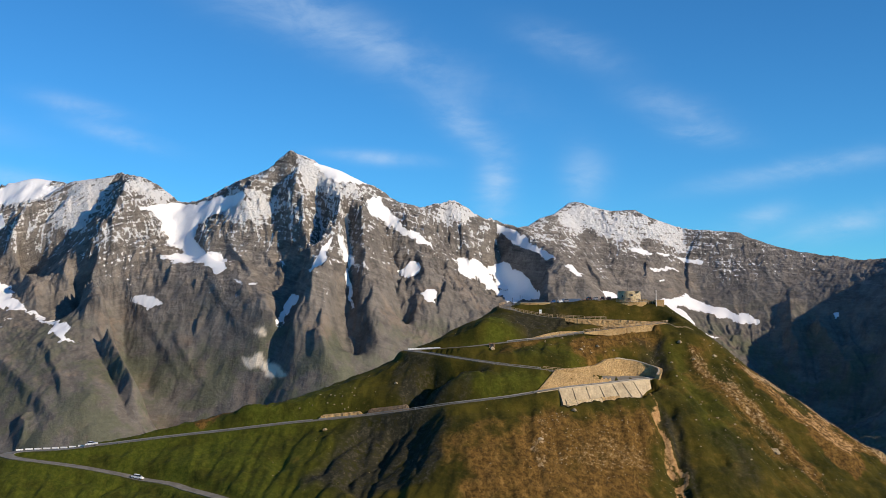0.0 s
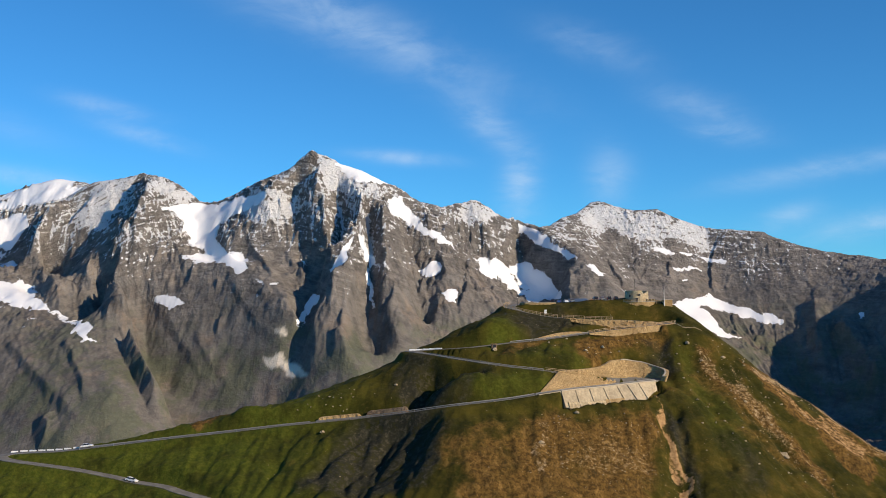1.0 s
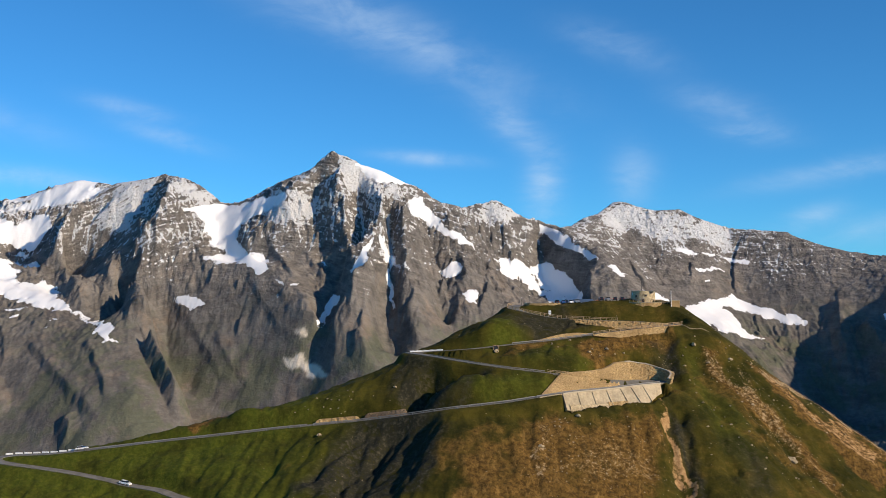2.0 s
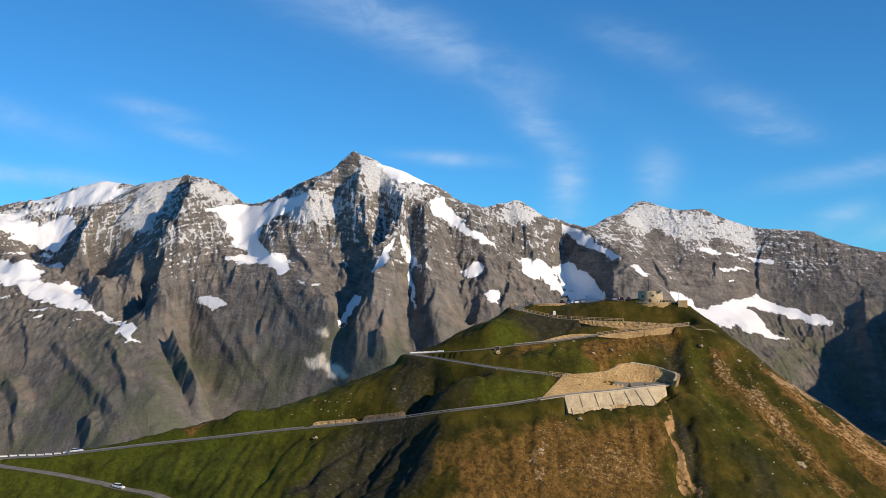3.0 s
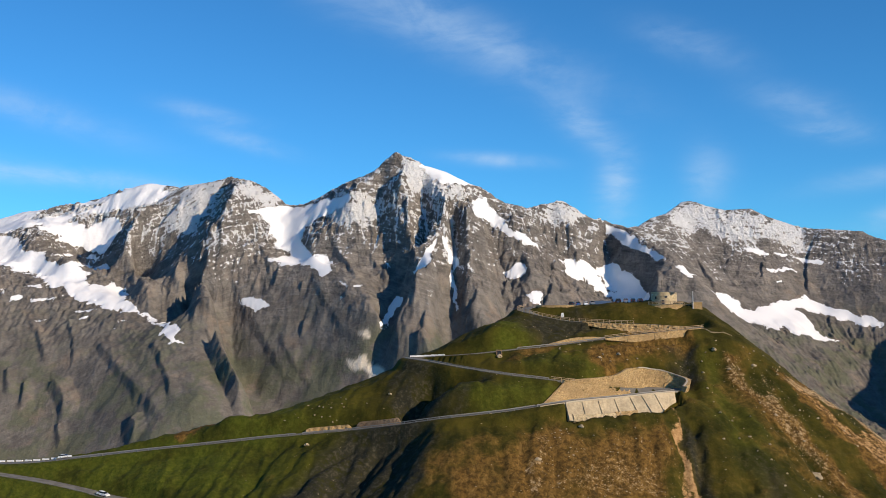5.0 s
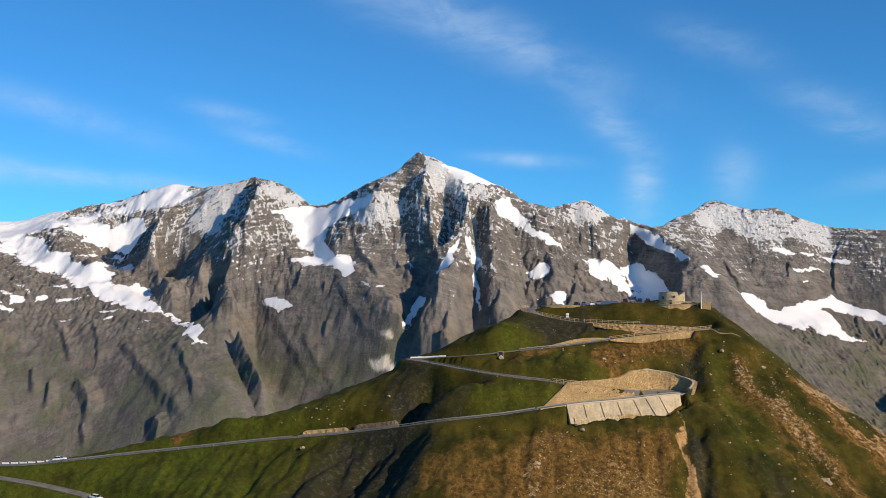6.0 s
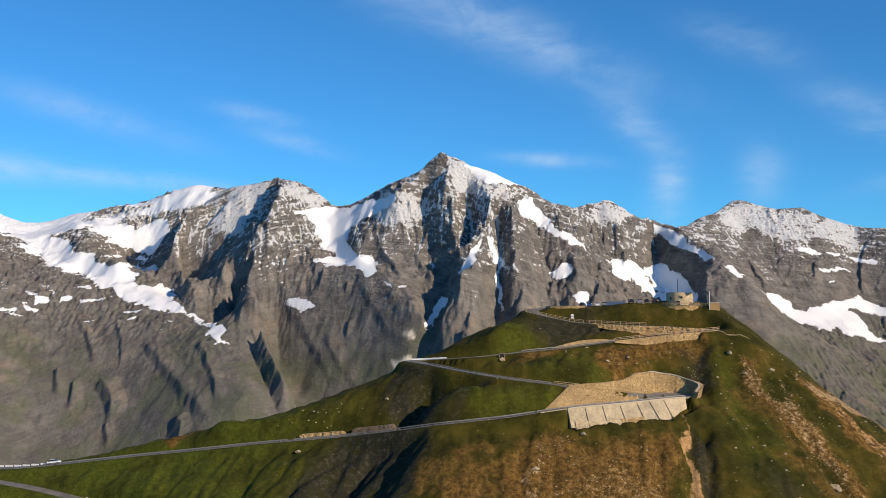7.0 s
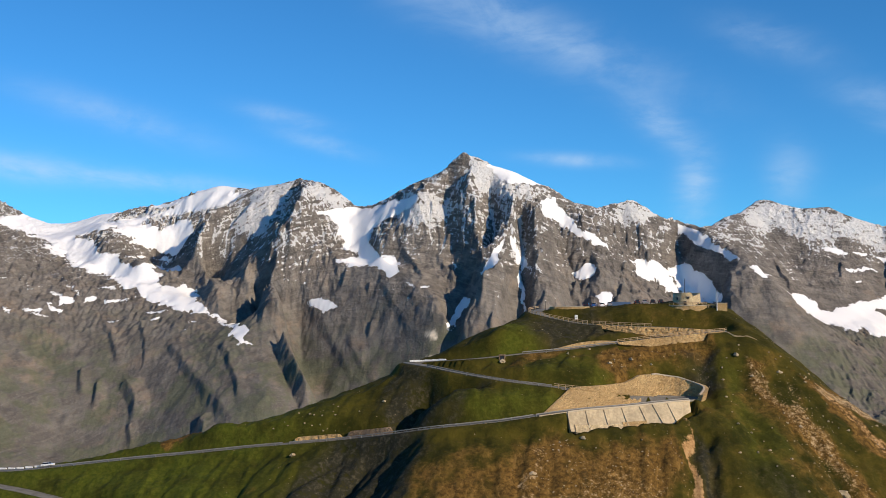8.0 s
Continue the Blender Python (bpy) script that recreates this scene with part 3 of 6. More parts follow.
def ribbon(name, line, half, lift, mat):
    """A strip along a line, level from side to side."""
    line = np.array(line)
    t = np.gradient(line[:, :2], axis=0)
    t /= np.linalg.norm(t, axis=1)[:, None] + 1e-9
    side = np.stack([-t[:, 1], t[:, 0]], -1)
    mesh = bpy.data.meshes.new(name)
    verts, faces = [], []
    for p, s in zip(line, side):
        for k in (-half, half):
            verts.append((p[0] + s[0] * k, p[1] + s[1] * k, p[2] + lift))
            verts.append((p[0] + s[0] * k, p[1] + s[1] * k, p[2] + lift - 0.5))
    for i in range(len(line) - 1):
        a, b = 4 * i, 4 * i + 4
        faces += [(a, b, b + 2, a + 2), (a + 1, b + 1, b, a), (a + 2, b + 2, b + 3, a + 3)]
    mesh.from_pydata(verts, [], faces)
    mesh.materials.append(mat)
    return new(name, mesh)


tagged(ribbon("road", road_line, ROAD_HALF, 0.05, ASPHALT), "narrow grey asphalt mountain road winding up the hill", "road", kind="structure")

# ---- the mountain range ----
range_lines, range_names = [], []


def range_line(name, *points):
    range_names.append(name)
    range_lines.append(points)
    if name.startswith("crest"):
        range_names.append("lee")
        p = np.array(points, float)
        t = np.gradient(p[:, :2], axis=0)
        t /= np.linalg.norm(t, axis=1)[:, None]
        away = np.where(t[:, :1] > 0, 1, -1) * np.stack([-t[:, 1], t[:, 0]], -1)
        range_lines.append([(a + 60 * u, b + 60 * v, c - 62) for (a, b, c), (u, v) in zip(p, away)])


range_line("crest_left_behind", (-2571, 4150, 628), (-2417, 4140, 533), (-2308, 4120, 476), (-2148, 4110, 431), (-2071, 4120, 439), (-1983, 4130, 477), (-1856, 4130, 479), (-1696, 4110, 512), (-1575, 4079, 546), (-1456, 4048, 568), (-1362, 4024, 557), (-1269, 3998, 522))
range_line("crest_left_peak", (-1336, 3791, 489), (-1301, 3781, 508), (-1231, 3761, 528), (-1123, 3729, 538), (-1059, 3710, 550), (-1032, 3710, 535), (-992, 3710, 534), (-925, 3710, 497), (-867, 3710, 453))
range_line("crest_col", (-867, 3710, 453), (-805, 3688, 452), (-754, 3670, 463))
range_line("crest_main", (-754, 3670, 465), (-701, 3638, 486), (-638, 3600, 514), (-561, 3576, 541), (-532, 3566, 563), (-484, 3551, 595), (-450, 3559, 582), (-389, 3573, 561), (-336, 3586, 544), (-275, 3600, 516), (-223, 3627, 491), (-190, 3644, 472), (-148, 3666, 446), (-80, 3703, 430), (-42, 3727, 438), (-15, 3745, 444), (33, 3775, 460), (72, 3799, 439), (109, 3821, 416), (149, 3845, 396), (181, 3865, 392), (241, 3900, 378))
range_line("crest_right", (241, 3900, 378), (292, 3978, 385), (345, 4056, 420), (410, 4150, 445), (472, 4280, 496), (513, 4309, 500), (543, 4305, 480), (632, 4292, 459), (720, 4278, 469), (779, 4270, 436), (865, 4256, 407), (928, 4242, 391), (1022, 4211, 383), (1096, 4185, 373), (1127, 4174, 349), (1192, 4151, 321), (1261, 4118, 295), (1391, 4055, 265), (1499, 4000, 231))
range_line("dark_ridge", (193, 3872, 381), (222, 3825, 341), (264, 3760, 307), (312, 3680, 268), (365, 3590, 228), (423, 3500, 199), (449, 3440, 147), (464, 3380, 80))
range_line("dark_wall_foot", (169, 3850, 306), (196, 3800, 262), (225, 3735, 216), (261, 3655, 178), (293, 3565, 132))
range_line("dark_basin", (126, 3740, 245), (160, 3690, 188), (210, 3640, 142))
range_line("dark_ridge_lee", (274, 3905, 357), (348, 3900, 322), (438, 3870, 262), (520, 3800, 188))
range_line("slab_edge", (-1299, 3775, 500), (-1355, 3725, 430), (-1363, 3670, 369), (-1361, 3600, 290), (-1350, 3540, 215), (-1287, 3470, 141))
range_line("slab_wall_foot", (-1509, 3890, 405), (-1549, 3840, 311), (-1570, 3820, 277), (-1487, 3755, 231), (-1413, 3680, 172), (-1335, 3590, 115))
range_line("snow_upper", (-1710, 3900, 432), (-1634, 3870, 365), (-1642, 3800, 263))
range_line("rib_main_left", (-595, 3536, 483), (-616, 3481, 437), (-663, 3497, 404), (-730, 3517, 371), (-760, 3508, 350), (-716, 3414, 291), (-649, 3300, 221), (-570, 3239, 183), (-493, 3170, 133), (-469, 3117, 86))
range_line("gully_main_left", (-465, 3528, 528), (-495, 3524, 491), (-525, 3533, 455), (-518, 3478, 367), (-481, 3432, 315), (-467, 3384, 262), (-431, 3318, 200), (-428, 3246, 134), (-451, 3187, 78), (-471, 3133, 24), (-453, 3068, -35))
range_line("rib_main_mid", (-458, 3529, 542), (-449, 3465, 465), (-428, 3419, 391), (-415, 3378, 320), (-398, 3324, 266), (-403, 3271, 218))
range_line("gully_main_mid", (-399, 3555, 523), (-398, 3531, 460), (-383, 3507, 410), (-377, 3465, 353), (-361, 3435, 309), (-379, 3383, 266), (-405, 3322, 213), (-426, 3260, 158))
range_line("rib_main_right", (-347, 3566, 536), (-317, 3442, 443), (-300, 3393, 370), (-323, 3339, 308), (-335, 3251, 230), (-336, 3160, 148), (-346, 3072, 71), (-318, 2998, -3), (-289, 2961, -45))
range_line("gully_snow", (-307, 3468, 367), (-300, 3439, 297), (-282, 3359, 217), (-265, 3256, 117), (-252, 3158, 23), (-235, 3101, -37))
range_line("rib_centre", (-275, 3562, 481), (-262, 3450, 409), (-249, 3389, 327), (-233, 3328, 248), (-221, 3240, 164), (-195, 3161, 85), (-184, 3084, 9))
range_line("gully_centre", (-186, 3604, 421), (-193, 3571, 365), (-181, 3506, 291), (-161, 3447, 219), (-143, 3347, 116), (-120, 3276, 35))
range_line("rib_east", (-156, 3640, 438), (-113, 3555, 363), (-60, 3519, 290), (-29, 3487, 236), (-66, 3400, 183), (-87, 3272, 84))
range_line("gully_east_snow", (8, 3710, 373), (26, 3662, 297), (52, 3636, 242), (114, 3640, 188), (184, 3651, 137))
range_line("rib_mid_peak", (33, 3768, 451), (54, 3706, 381), (80, 3674, 315), (79, 3639, 277))
range_line("rib_upper_c", (-364, 3508, 485), (-350, 3458, 410), (-342, 3421, 356))
range_line("gully_low_b", (-296, 3257, 117), (-295, 3169, 38), (-272, 3096, -37))
range_line("rib_low_c", (-169, 3305, 181), (-156, 3206, 84), (-141, 3133, 8))
range_line("right_face_a", (490, 4159, 400), (532, 4025, 292), (570, 3897, 190))
range_line("right_face_b", (690, 4165, 378), (707, 4040, 271), (729, 3912, 161))
range_line("right_gully", (893, 4242, 381), (888, 4132, 273), (883, 4024, 191), (882, 3903, 94))
range_line("right_face_c", (1041, 4155, 353), (1045, 4028, 248), (1052, 3918, 150))
range_line("right_low", (518, 3661, 79), (607, 3674, 60), (779, 3674, 24), (842, 3579, -59), (861, 3464, -153))
range_line("right_low_b", (963, 3861, 76), (998, 3729, -31), (1030, 3606, -129), (1059, 3489, -220))
range_line("right_low_c", (1180, 3862, 148), (1204, 3672, 6), (1220, 3486, -138), (1232, 3355, -238))
range_line("gully_left", (-1052, 3699, 524), (-1078, 3680, 480), (-1108, 3605, 393), (-1131, 3510, 316), (-1151, 3432, 237), (-1140, 3365, 161), (-1092, 3310, 92), (-1052, 3270, 42))
range_line("rib_left_front", (-1054, 3692, 539), (-1016, 3553, 464), (-1008, 3491, 387), (-1027, 3437, 313), (-1037, 3373, 241), (-1044, 3307, 171), (-992, 3236, 112), (-954, 3155, 41), (-916, 3086, -20), (-840, 2983, -106), (-767, 2885, -185))
range_line("gully_left_low", (-1076, 3363, 88), (-1020, 3300, 38), (-943, 3227, -18), (-880, 3145, -85), (-824, 3060, -157), (-758, 2964, -237))
range_line("glacier_mid", (-848, 3708, 436), (-870, 3646, 397), (-860, 3590, 357), (-821, 3521, 298), (-749, 3444, 255), (-670, 3364, 215))
range_line("shelf_below_glacier", (-858, 3389, 254), (-762, 3351, 229), (-641, 3264, 187), (-564, 3204, 150))
range_line("rock_island", (-1818, 3822, 423), (-1767, 3700, 356), (-1671, 3604, 302), (-1597, 3548, 271), (-1531, 3528, 266))
range_line("snow_basin", (-2046, 3750, 372), (-1925, 3754, 342), (-1708, 3562, 245), (-1531, 3468, 196), (-1386, 3388, 158), (-1250, 3293, 114))
range_line("left_shelf", (-1913, 3354, 231), (-1825, 3495, 235), (-1742, 3554, 254), (-1590, 3476, 214), (-1403, 3344, 141), (-1151, 3147, 41))
range_line("left_lip", (-1783, 3107, 92), (-1585, 3248, 91), (-1342, 3168, 42), (-1077, 2996, -31), (-885, 2837, -110))
range_line("left_low", (-1715, 2890, -41), (-1563, 3016, -63), (-1336, 3012, -93), (-1129, 2895, -144), (-976, 2770, -202))
range_line("left_low_b", (-1620, 2671, -208), (-1445, 2803, -251), (-1276, 2823, -266), (-1107, 2774, -273), (-927, 2676, -298), (-715, 2607, -330), (-442, 2680, -330), (-202, 2790, -300), (67, 3036, -230))
range_line("face_plane", (-690, 3200, 50), (-610, 3110, -45), (-540, 3030, -135), (-500, 2960, -200))
range_line("left_crest_end", (-2073, 3460, 345), (-1947, 3203, 192), (-1798, 2921, 3))
range_line("foot", (-2560, 2480, -330), (-1600, 2480, -330), (-800, 2380, -340), (0, 2400, -330), (800, 2700, -330), (1760, 2700, -330))
range_line("back", (-2560, 4480, 100), (-1500, 4560, 100), (-900, 4400, 100), (-400, 4250, 150), (200, 4500, 50), (800, 4700, 100), (1760, 4480, 50))
range_line("spur_right", (1499, 4000, 231), (1580, 3760, 290), (1540, 3560, 250), (1600, 3360, 270), (1560, 3160, 170), (1620, 2900, 220), (1640, 2600, 80))
range_line("snow_back", (-2330, 3960, 496), (-2225, 3960, 446), (-2070, 3960, 402), (-1995, 3965, 408), (-1910, 3970, 440), (-1790, 3980, 446), (-1640, 3985, 476))
range_line("snow_mid", (-2250, 3860, 430), (-2130, 3860, 385), (-2000, 3865, 385), (-1900, 3880, 405))
CELL = 3.2
rx, ry = np.meshgrid(np.arange(-2460, 1700.1, CELL), np.arange(2520, 4440.1, CELL))
crest = np.concatenate([dense(l, 12.0) for n, l in zip(range_names, range_lines) if n.startswith("crest")])
cx, cy = rx[::5, ::5], ry[::5, ::5]
off_crest = np.full(cx.shape, 1e4)
for p in crest:
    off_crest = np.minimum(off_crest, np.hypot(cx - p[0], cy - p[1]))
off_crest = blur(np.repeat(np.repeat(off_crest, 5, 0), 5, 1)[:rx.shape[0], :rx.shape[1]], 3)
wx = rx + np.clip(off_crest / 80, 0, 1) * 9 * fractal(rx, ry, 70, 3, 3)
wy = ry + np.clip(off_crest / 80, 0, 1) * 9 * fractal(rx, ry, 70, 3, 5)
rz = surface(range_lines, 22.0, wx, wy, 0.0)
bend_x, bend_y = rx + 7 * fractal(rx, ry, 40, 3, 131, 0.6), ry + 7 * fractal(rx, ry, 40, 3, 133, 0.6)


def rib(height, west, east, *line):
    """A rock rib: its height over the face, the reach of its steep west flank and of its east flank, and its crest in plan."""
    p = np.array(line, float)
    d = np.concatenate([[0], np.cumsum(np.hypot(*np.diff(p, axis=0).T))])
    reach = max(west, east) + 15
    s = (slice(max(0, int((p[:, 1].min() - reach - 2520) / CELL)), int((p[:, 1].max() + reach - 2520) / CELL) + 1),
         slice(max(0, int((p[:, 0].min() - reach + 2460) / CELL)), int((p[:, 0].max() + reach + 2460) / CELL) + 1))
    x, y, best = bend_x[s], bend_y[s], np.zeros_like(rx[s])
    for a, b, da, db in zip(p[:-1], p[1:], d[:-1], d[1:]):
        t = b - a
        k = np.clip(((x - a[0]) * t[0] + (y - a[1]) * t[1]) / (t @ t), 0, 1)
        ox, oy = x - a[0] - k * t[0], y - a[1] - k * t[1]
        along = (da + k * (db - da)) / d[-1]
        tall = height * np.clip(along / 0.12 + 0.25, 0, 1) * np.clip((1 - along) / 0.2 + 0.1, 0, 1)
        wide = np.where(t[0] * oy - t[1] * ox < 0, west, east)
        best = np.maximum(best, tall * np.clip(1 - np.hypot(ox, oy) / wide, 0, 1))
    rz[s] += best


rib(55, 48, 30, (-1306, 3687), (-1317, 3665), (-1342, 3641), (-1362, 3613), (-1370, 3548))
rib(44, 30, 60, (-1211, 3680), (-1233, 3656), (-1267, 3645), (-1306, 3637), (-1343, 3621), (-1339, 3554), (-1307, 3495), (-1193, 3300), (-1141, 3264))
rib(40, 26, 60, (-989, 3547), (-1005, 3505), (-1008, 3478), (-1031, 3449), (-1053, 3428), (-1069, 3413))
rib(20, 12, 22, (-999, 3468), (-1003, 3438), (-1001, 3410), (-999, 3381))
rib(20, 15, 25, (-1064, 3430), (-1082, 3420), (-1082, 3400), (-1081, 3387))
rib(18, 12, 20, (-1141, 3436), (-1139, 3406), (-1135, 3384), (-1106, 3369))
rib(85, 60, 60, (-993, 3330), (-997, 3317), (-949, 3139))
rib(72, 26, 80, (-925, 3085), (-890, 3040), (-850, 2985), (-810, 2925), (-770, 2870))
rib(21, 17, 45, (-445, 3496), (-472, 3488), (-485, 3482), (-484, 3452), (-468, 3412), (-459, 3372))
rib(17, 14, 35, (-380, 3543), (-385, 3522), (-368, 3471), (-370, 3456), (-343, 3306))
rib(34, 22, 60, (-328, 3290), (-327, 3255), (-339, 3185), (-361, 3158), (-382, 3146), (-390, 3117), (-407, 3099), (-410, 3060), (-398, 2997))
rib(20, 14, 30, (-317, 3250), (-316, 3203), (-324, 3112), (-334, 3040))
rib(25, 24, 30, (-348, 3030), (-331, 2999), (-319, 2973), (-310, 2955))
rib(17, 12, 34, (-218, 3354), (-235, 3308), (-242, 3281), (-246, 3244), (-247, 3192), (-247, 3153))
rib(15, 12, 26, (-208, 3258), (-204, 3201), (-218, 3174), (-230, 3157))
rib(12, 10, 20, (-130, 3411), (-130, 3358))
rib(14, 14, 30, (-250, 3425), (-267, 3422), (-285, 3434))
rib(10, 9, 22, (-211, 3554), (-208, 3474), (-211, 3388))
rib(14, 11, 40, (-116, 3529), (-85, 3499), (-69, 3458), (-54, 3384))
rib(16, 12, 22, (4, 3421), (-1, 3362), (-11, 3312))
rib(26, 20, 22, (170, 3857), (158, 3835), (137, 3785), (121, 3748))
rib(60, 46, 90, (208, 3801), (236, 3753), (285, 3673), (316, 3619), (337, 3564), (321, 3523), (312, 3450), (315, 3394))
rib(16, 9, 22, (-1485, 3034), (-1470, 2995), (-1452, 2959))
rib(18, 10, 30, (-1425, 3000), (-1411, 2969), (-1396, 2934))
rib(26, 15, 40, (-1348, 3014), (-1308, 2964), (-1281, 2937), (-1267, 2901))
rib(26, 22, 30, (-1059, 2830), (-1038, 2802), (-1029, 2779))
rib(14, 10, 22, (-1274, 2892), (-1249, 2845))
rib(11, 7, 26, (-666, 3436), (-635, 3400), (-588, 3317), (-545, 3244))
rib(13, 8, 26, (-539, 3392), (-507, 3354), (-468, 3295))
rib(11, 8, 20, (-727, 3300), (-723, 3273))
rib(13, 8, 22, (-698, 3218), (-696, 3195))
rib(11, 7, 20, (-814, 3355), (-809, 3321))
rib(24, 30, 30, (-534, 3548), (-558, 3541), (-590, 3518), (-609, 3483), (-617, 3468))
rib(18, 12, 26, (-394, 3215), (-369, 3144), (-366, 3100))
rib(34, 34, 60, (1161, 3829), (1145, 3751), (1130, 3676), (1131, 3598))
rib(46, 40, 60, (1202, 3697), (1221, 3596), (1238, 3497), (1237, 3403))
rib(12, 9, 60, (-965, 3384), (-932, 3344), (-861, 3277), (-790, 3198), (-722, 3120))
rib(8, 6, 30, (-778, 3214), (-713, 3149), (-651, 3087))
rib(9, 7, 30, (-676, 3271), (-629, 3206), (-548, 3120), (-479, 3084))
rib(8, 6, 25, (-580, 3203), (-538, 3151), (-483, 3109))
rib(10, 7, 30, (-1525, 3231), (-1444, 3136), (-1392, 3062))
rib(14, 10, 40, (-1267, 3109), (-1152, 2987), (-1046, 2875), (-955, 2789))
rib(12, 9, 30, (-1088, 3065), (-1012, 2945), (-952, 2841))
rib(10, 8, 40, (-1404, 3230), (-1333, 3110), (-1309, 3040))
rib(12, 8, 30, (494, 3945), (506, 3829), (530, 3743))
rib(14, 9, 30, (904, 4156), (872, 4058), (861, 3953))
rib(10, 8, 24, (725, 4035), (697, 3937))
rib(10, 8, 24, (-161, 3454), (-137, 3376))
rib(12, 8, 16, (54, 3689), (62, 3655), (70, 3641))
rib(12, 8, 16, (18, 3700), (23, 3647))
rib(12, 8, 16, (93, 3754), (101, 3673))
rib(10, 7, 22, (-428, 3395), (-407, 3342), (-390, 3260))
rib(10, 8, 24, (-318, 3496), (-278, 3469))
rib(10, 8, 24, (-582, 3490), (-551, 3465), (-532, 3425))
rib(9, 7, 24, (-896, 3465), (-847, 3381), (-824, 3340))
rib(10, 8, 26, (-966, 3584), (-967, 3513), (-967, 3461))
crag = np.clip((rz + 110) / 420, 0.1, 1.1) * np.clip(off_crest / 90, 0.2, 1)
tx, ty = rx + 30 * fractal(rx, ry, 90, 3, 21), ry + 30 * fractal(rx, ry, 90, 3, 23)
icefield = np.clip((-1850 - rx) / 50, 0, 1) * np.clip((rx + 2275) / 30, 0, 1) * np.clip((ry - 3770 + 60 * fractal(rx, ry, 160, 3, 89)) / 40, 0, 1)
calm = np.clip((340 - rz) / 80, 0, 1) * np.clip((rx + 900) / 80, 0, 1) * np.clip((-470 - rx) / 60, 0, 1)
calm = np.maximum(calm, 0.8 * np.clip((rx + 1330) / 50, 0, 1) * np.clip((-1070 - rx) / 50, 0, 1) * np.clip((rz - 160) / 80, 0, 1))
crag = crag * (1 - 0.85 * icefield) * (1 - 0.6 * calm) * np.clip(1.0 - (rx - 150) / 500, 0.4, 1)
spurs = 13 * np.clip((rx + 500) / 60, 0, 1) * np.clip((200 - rx) / 100, 0, 1)
crag = np.maximum(crag, 0.55 * np.clip((rx - 480) / 100, 0, 1) * np.clip((110 - rz) / 60, 0, 1))
rz += crag * (-2 + 16 * fractal(tx, ty * 0.6, 150, 4, 41, 0.55, True) + 13 * fractal(tx, ty * 0.8, 48, 3, 61, 0.6, True) + 11.0 * fractal(rx + 0.3 * ry, ry * 0.7, 21, 3, 67, 0.62, True) + spurs * fractal(tx, ty * 0.24, 36, 3, 143, 0.6, True))
cut, flow = erode(rz, CELL, 3, 70000, 60, 3.2, 5)
rz += (cut - rz) * np.clip(1.4 * crag - 0.3, 0.05, 1)
# beds of rock: they dip west in the left peak, east in the main one and lie nearly level in the right massif
across = np.arange(-2460, 1700.1, CELL)
dip = np.interp(across, (-1500, -1000, -800, -600, -450, 0, 250, 400, 1700), (-0.45, -0.45, 0.0, 0.12, 0.27, 0.32, 0.16, 0.06, 0.1))
bed = rz + np.cumsum(dip) * CELL + 16 * fractal(rx, ry, 220, 4, 77)
rz += crag * 7 * (np.abs((bed / 19 % 1.0) - 0.5) - 0.25) * np.clip(0.7 + 2.2 * fractal(rx, ry, 140, 2, 79), 0, 1)
bank = rz / 85 + 0.9 * fractal(rx, ry, 330, 4, 83)
rz += np.clip((120 - rz) / 120, 0, 1) * 30 * (np.abs((bank % 1.0) - 0.5) - 0.25) * np.clip(2.5 * fractal(rx, ry, 240, 3, 87), 0, 1)
snow = np.full(rz.shape, -30.0)
heavy, scree = 0.0 * rz, 0.0 * rz
edge_x = rx + 14 * fractal(rx, rz, 34, 4, 81, 0.65)
edge_z = rz + 13 * fractal(rx, rz, 30, 4, 91, 0.65)


def patch(layer, soft, *outline):
    """Marks an area of the mountain face by its outline, across and up."""
    o = np.array(outline, float)
    near = (rx > o[:, 0].min() - 40) & (rx < o[:, 0].max() + 40) & (rz > o[:, 1].min() - 40) & (rz < o[:, 1].max() + 40)
    depth = inside(edge_x[near], edge_z[near], outline)
    layer[near] = np.maximum(layer[near], np.clip(depth / soft, -1, 1) if layer is snow else np.clip(depth / soft + 0.5, 0, 1))


def bare(*outline):
    """Rock that stands out of a snowfield."""
    snow[:] = np.minimum(snow, -np.clip(inside(edge_x, edge_z, outline) / 5, -1, 1))


snow[:] = -1.0
patch(snow, 5.0, (-1840, 369), (-1797, 341), (-1752, 316), (-1704, 299), (-1666, 288), (-1627, 274), (-1572, 251), (-1525, 263), (-1641, 299), (-1540, 293), (-1589, 310), (-1709, 352), (-1692, 367), (-1734, 380), (-1765, 406), (-1778, 443), (-1717, 436), (-1674, 422), (-1634, 404), (-1585, 439), (-1526, 433), (-1490, 396), (-1512, 361), (-1541, 310), (-1573, 277), (-1519, 262), (-1469, 230), (-1383, 195), (-1348, 182), (-1297, 149), (-1264, 137), (-1225, 119), (-1220, 107), (-1175, 89), (-1120, 68), (-1073, 62), (-1055, 68), (-1027, 52), (-1024, 32), (-986, 15), (-1034, 19), (-1087, 51), (-1156, 73), (-1229, 101), (-1292, 109), (-1345, 120), (-1418, 142), (-1473, 167), (-1562, 202), (-1660, 234), (-1704, 242))
patch(snow, 5.0, (-2256, 469), (-2197, 453), (-2116, 428), (-2006, 412), (-1874, 369), (-1794, 340), (-1755, 315), (-1702, 299), (-1662, 298), (-1630, 274), (-1563, 254), (-1510, 257), (-1443, 220), (-1473, 164), (-1601, 210), (-1732, 245), (-1818, 268), (-1902, 310), (-2086, 397), (-2149, 437), (-2210, 450))
bare((-1467, 216), (-1443, 220), (-1395, 200), (-1384, 188), (-1387, 177), (-1443, 194))
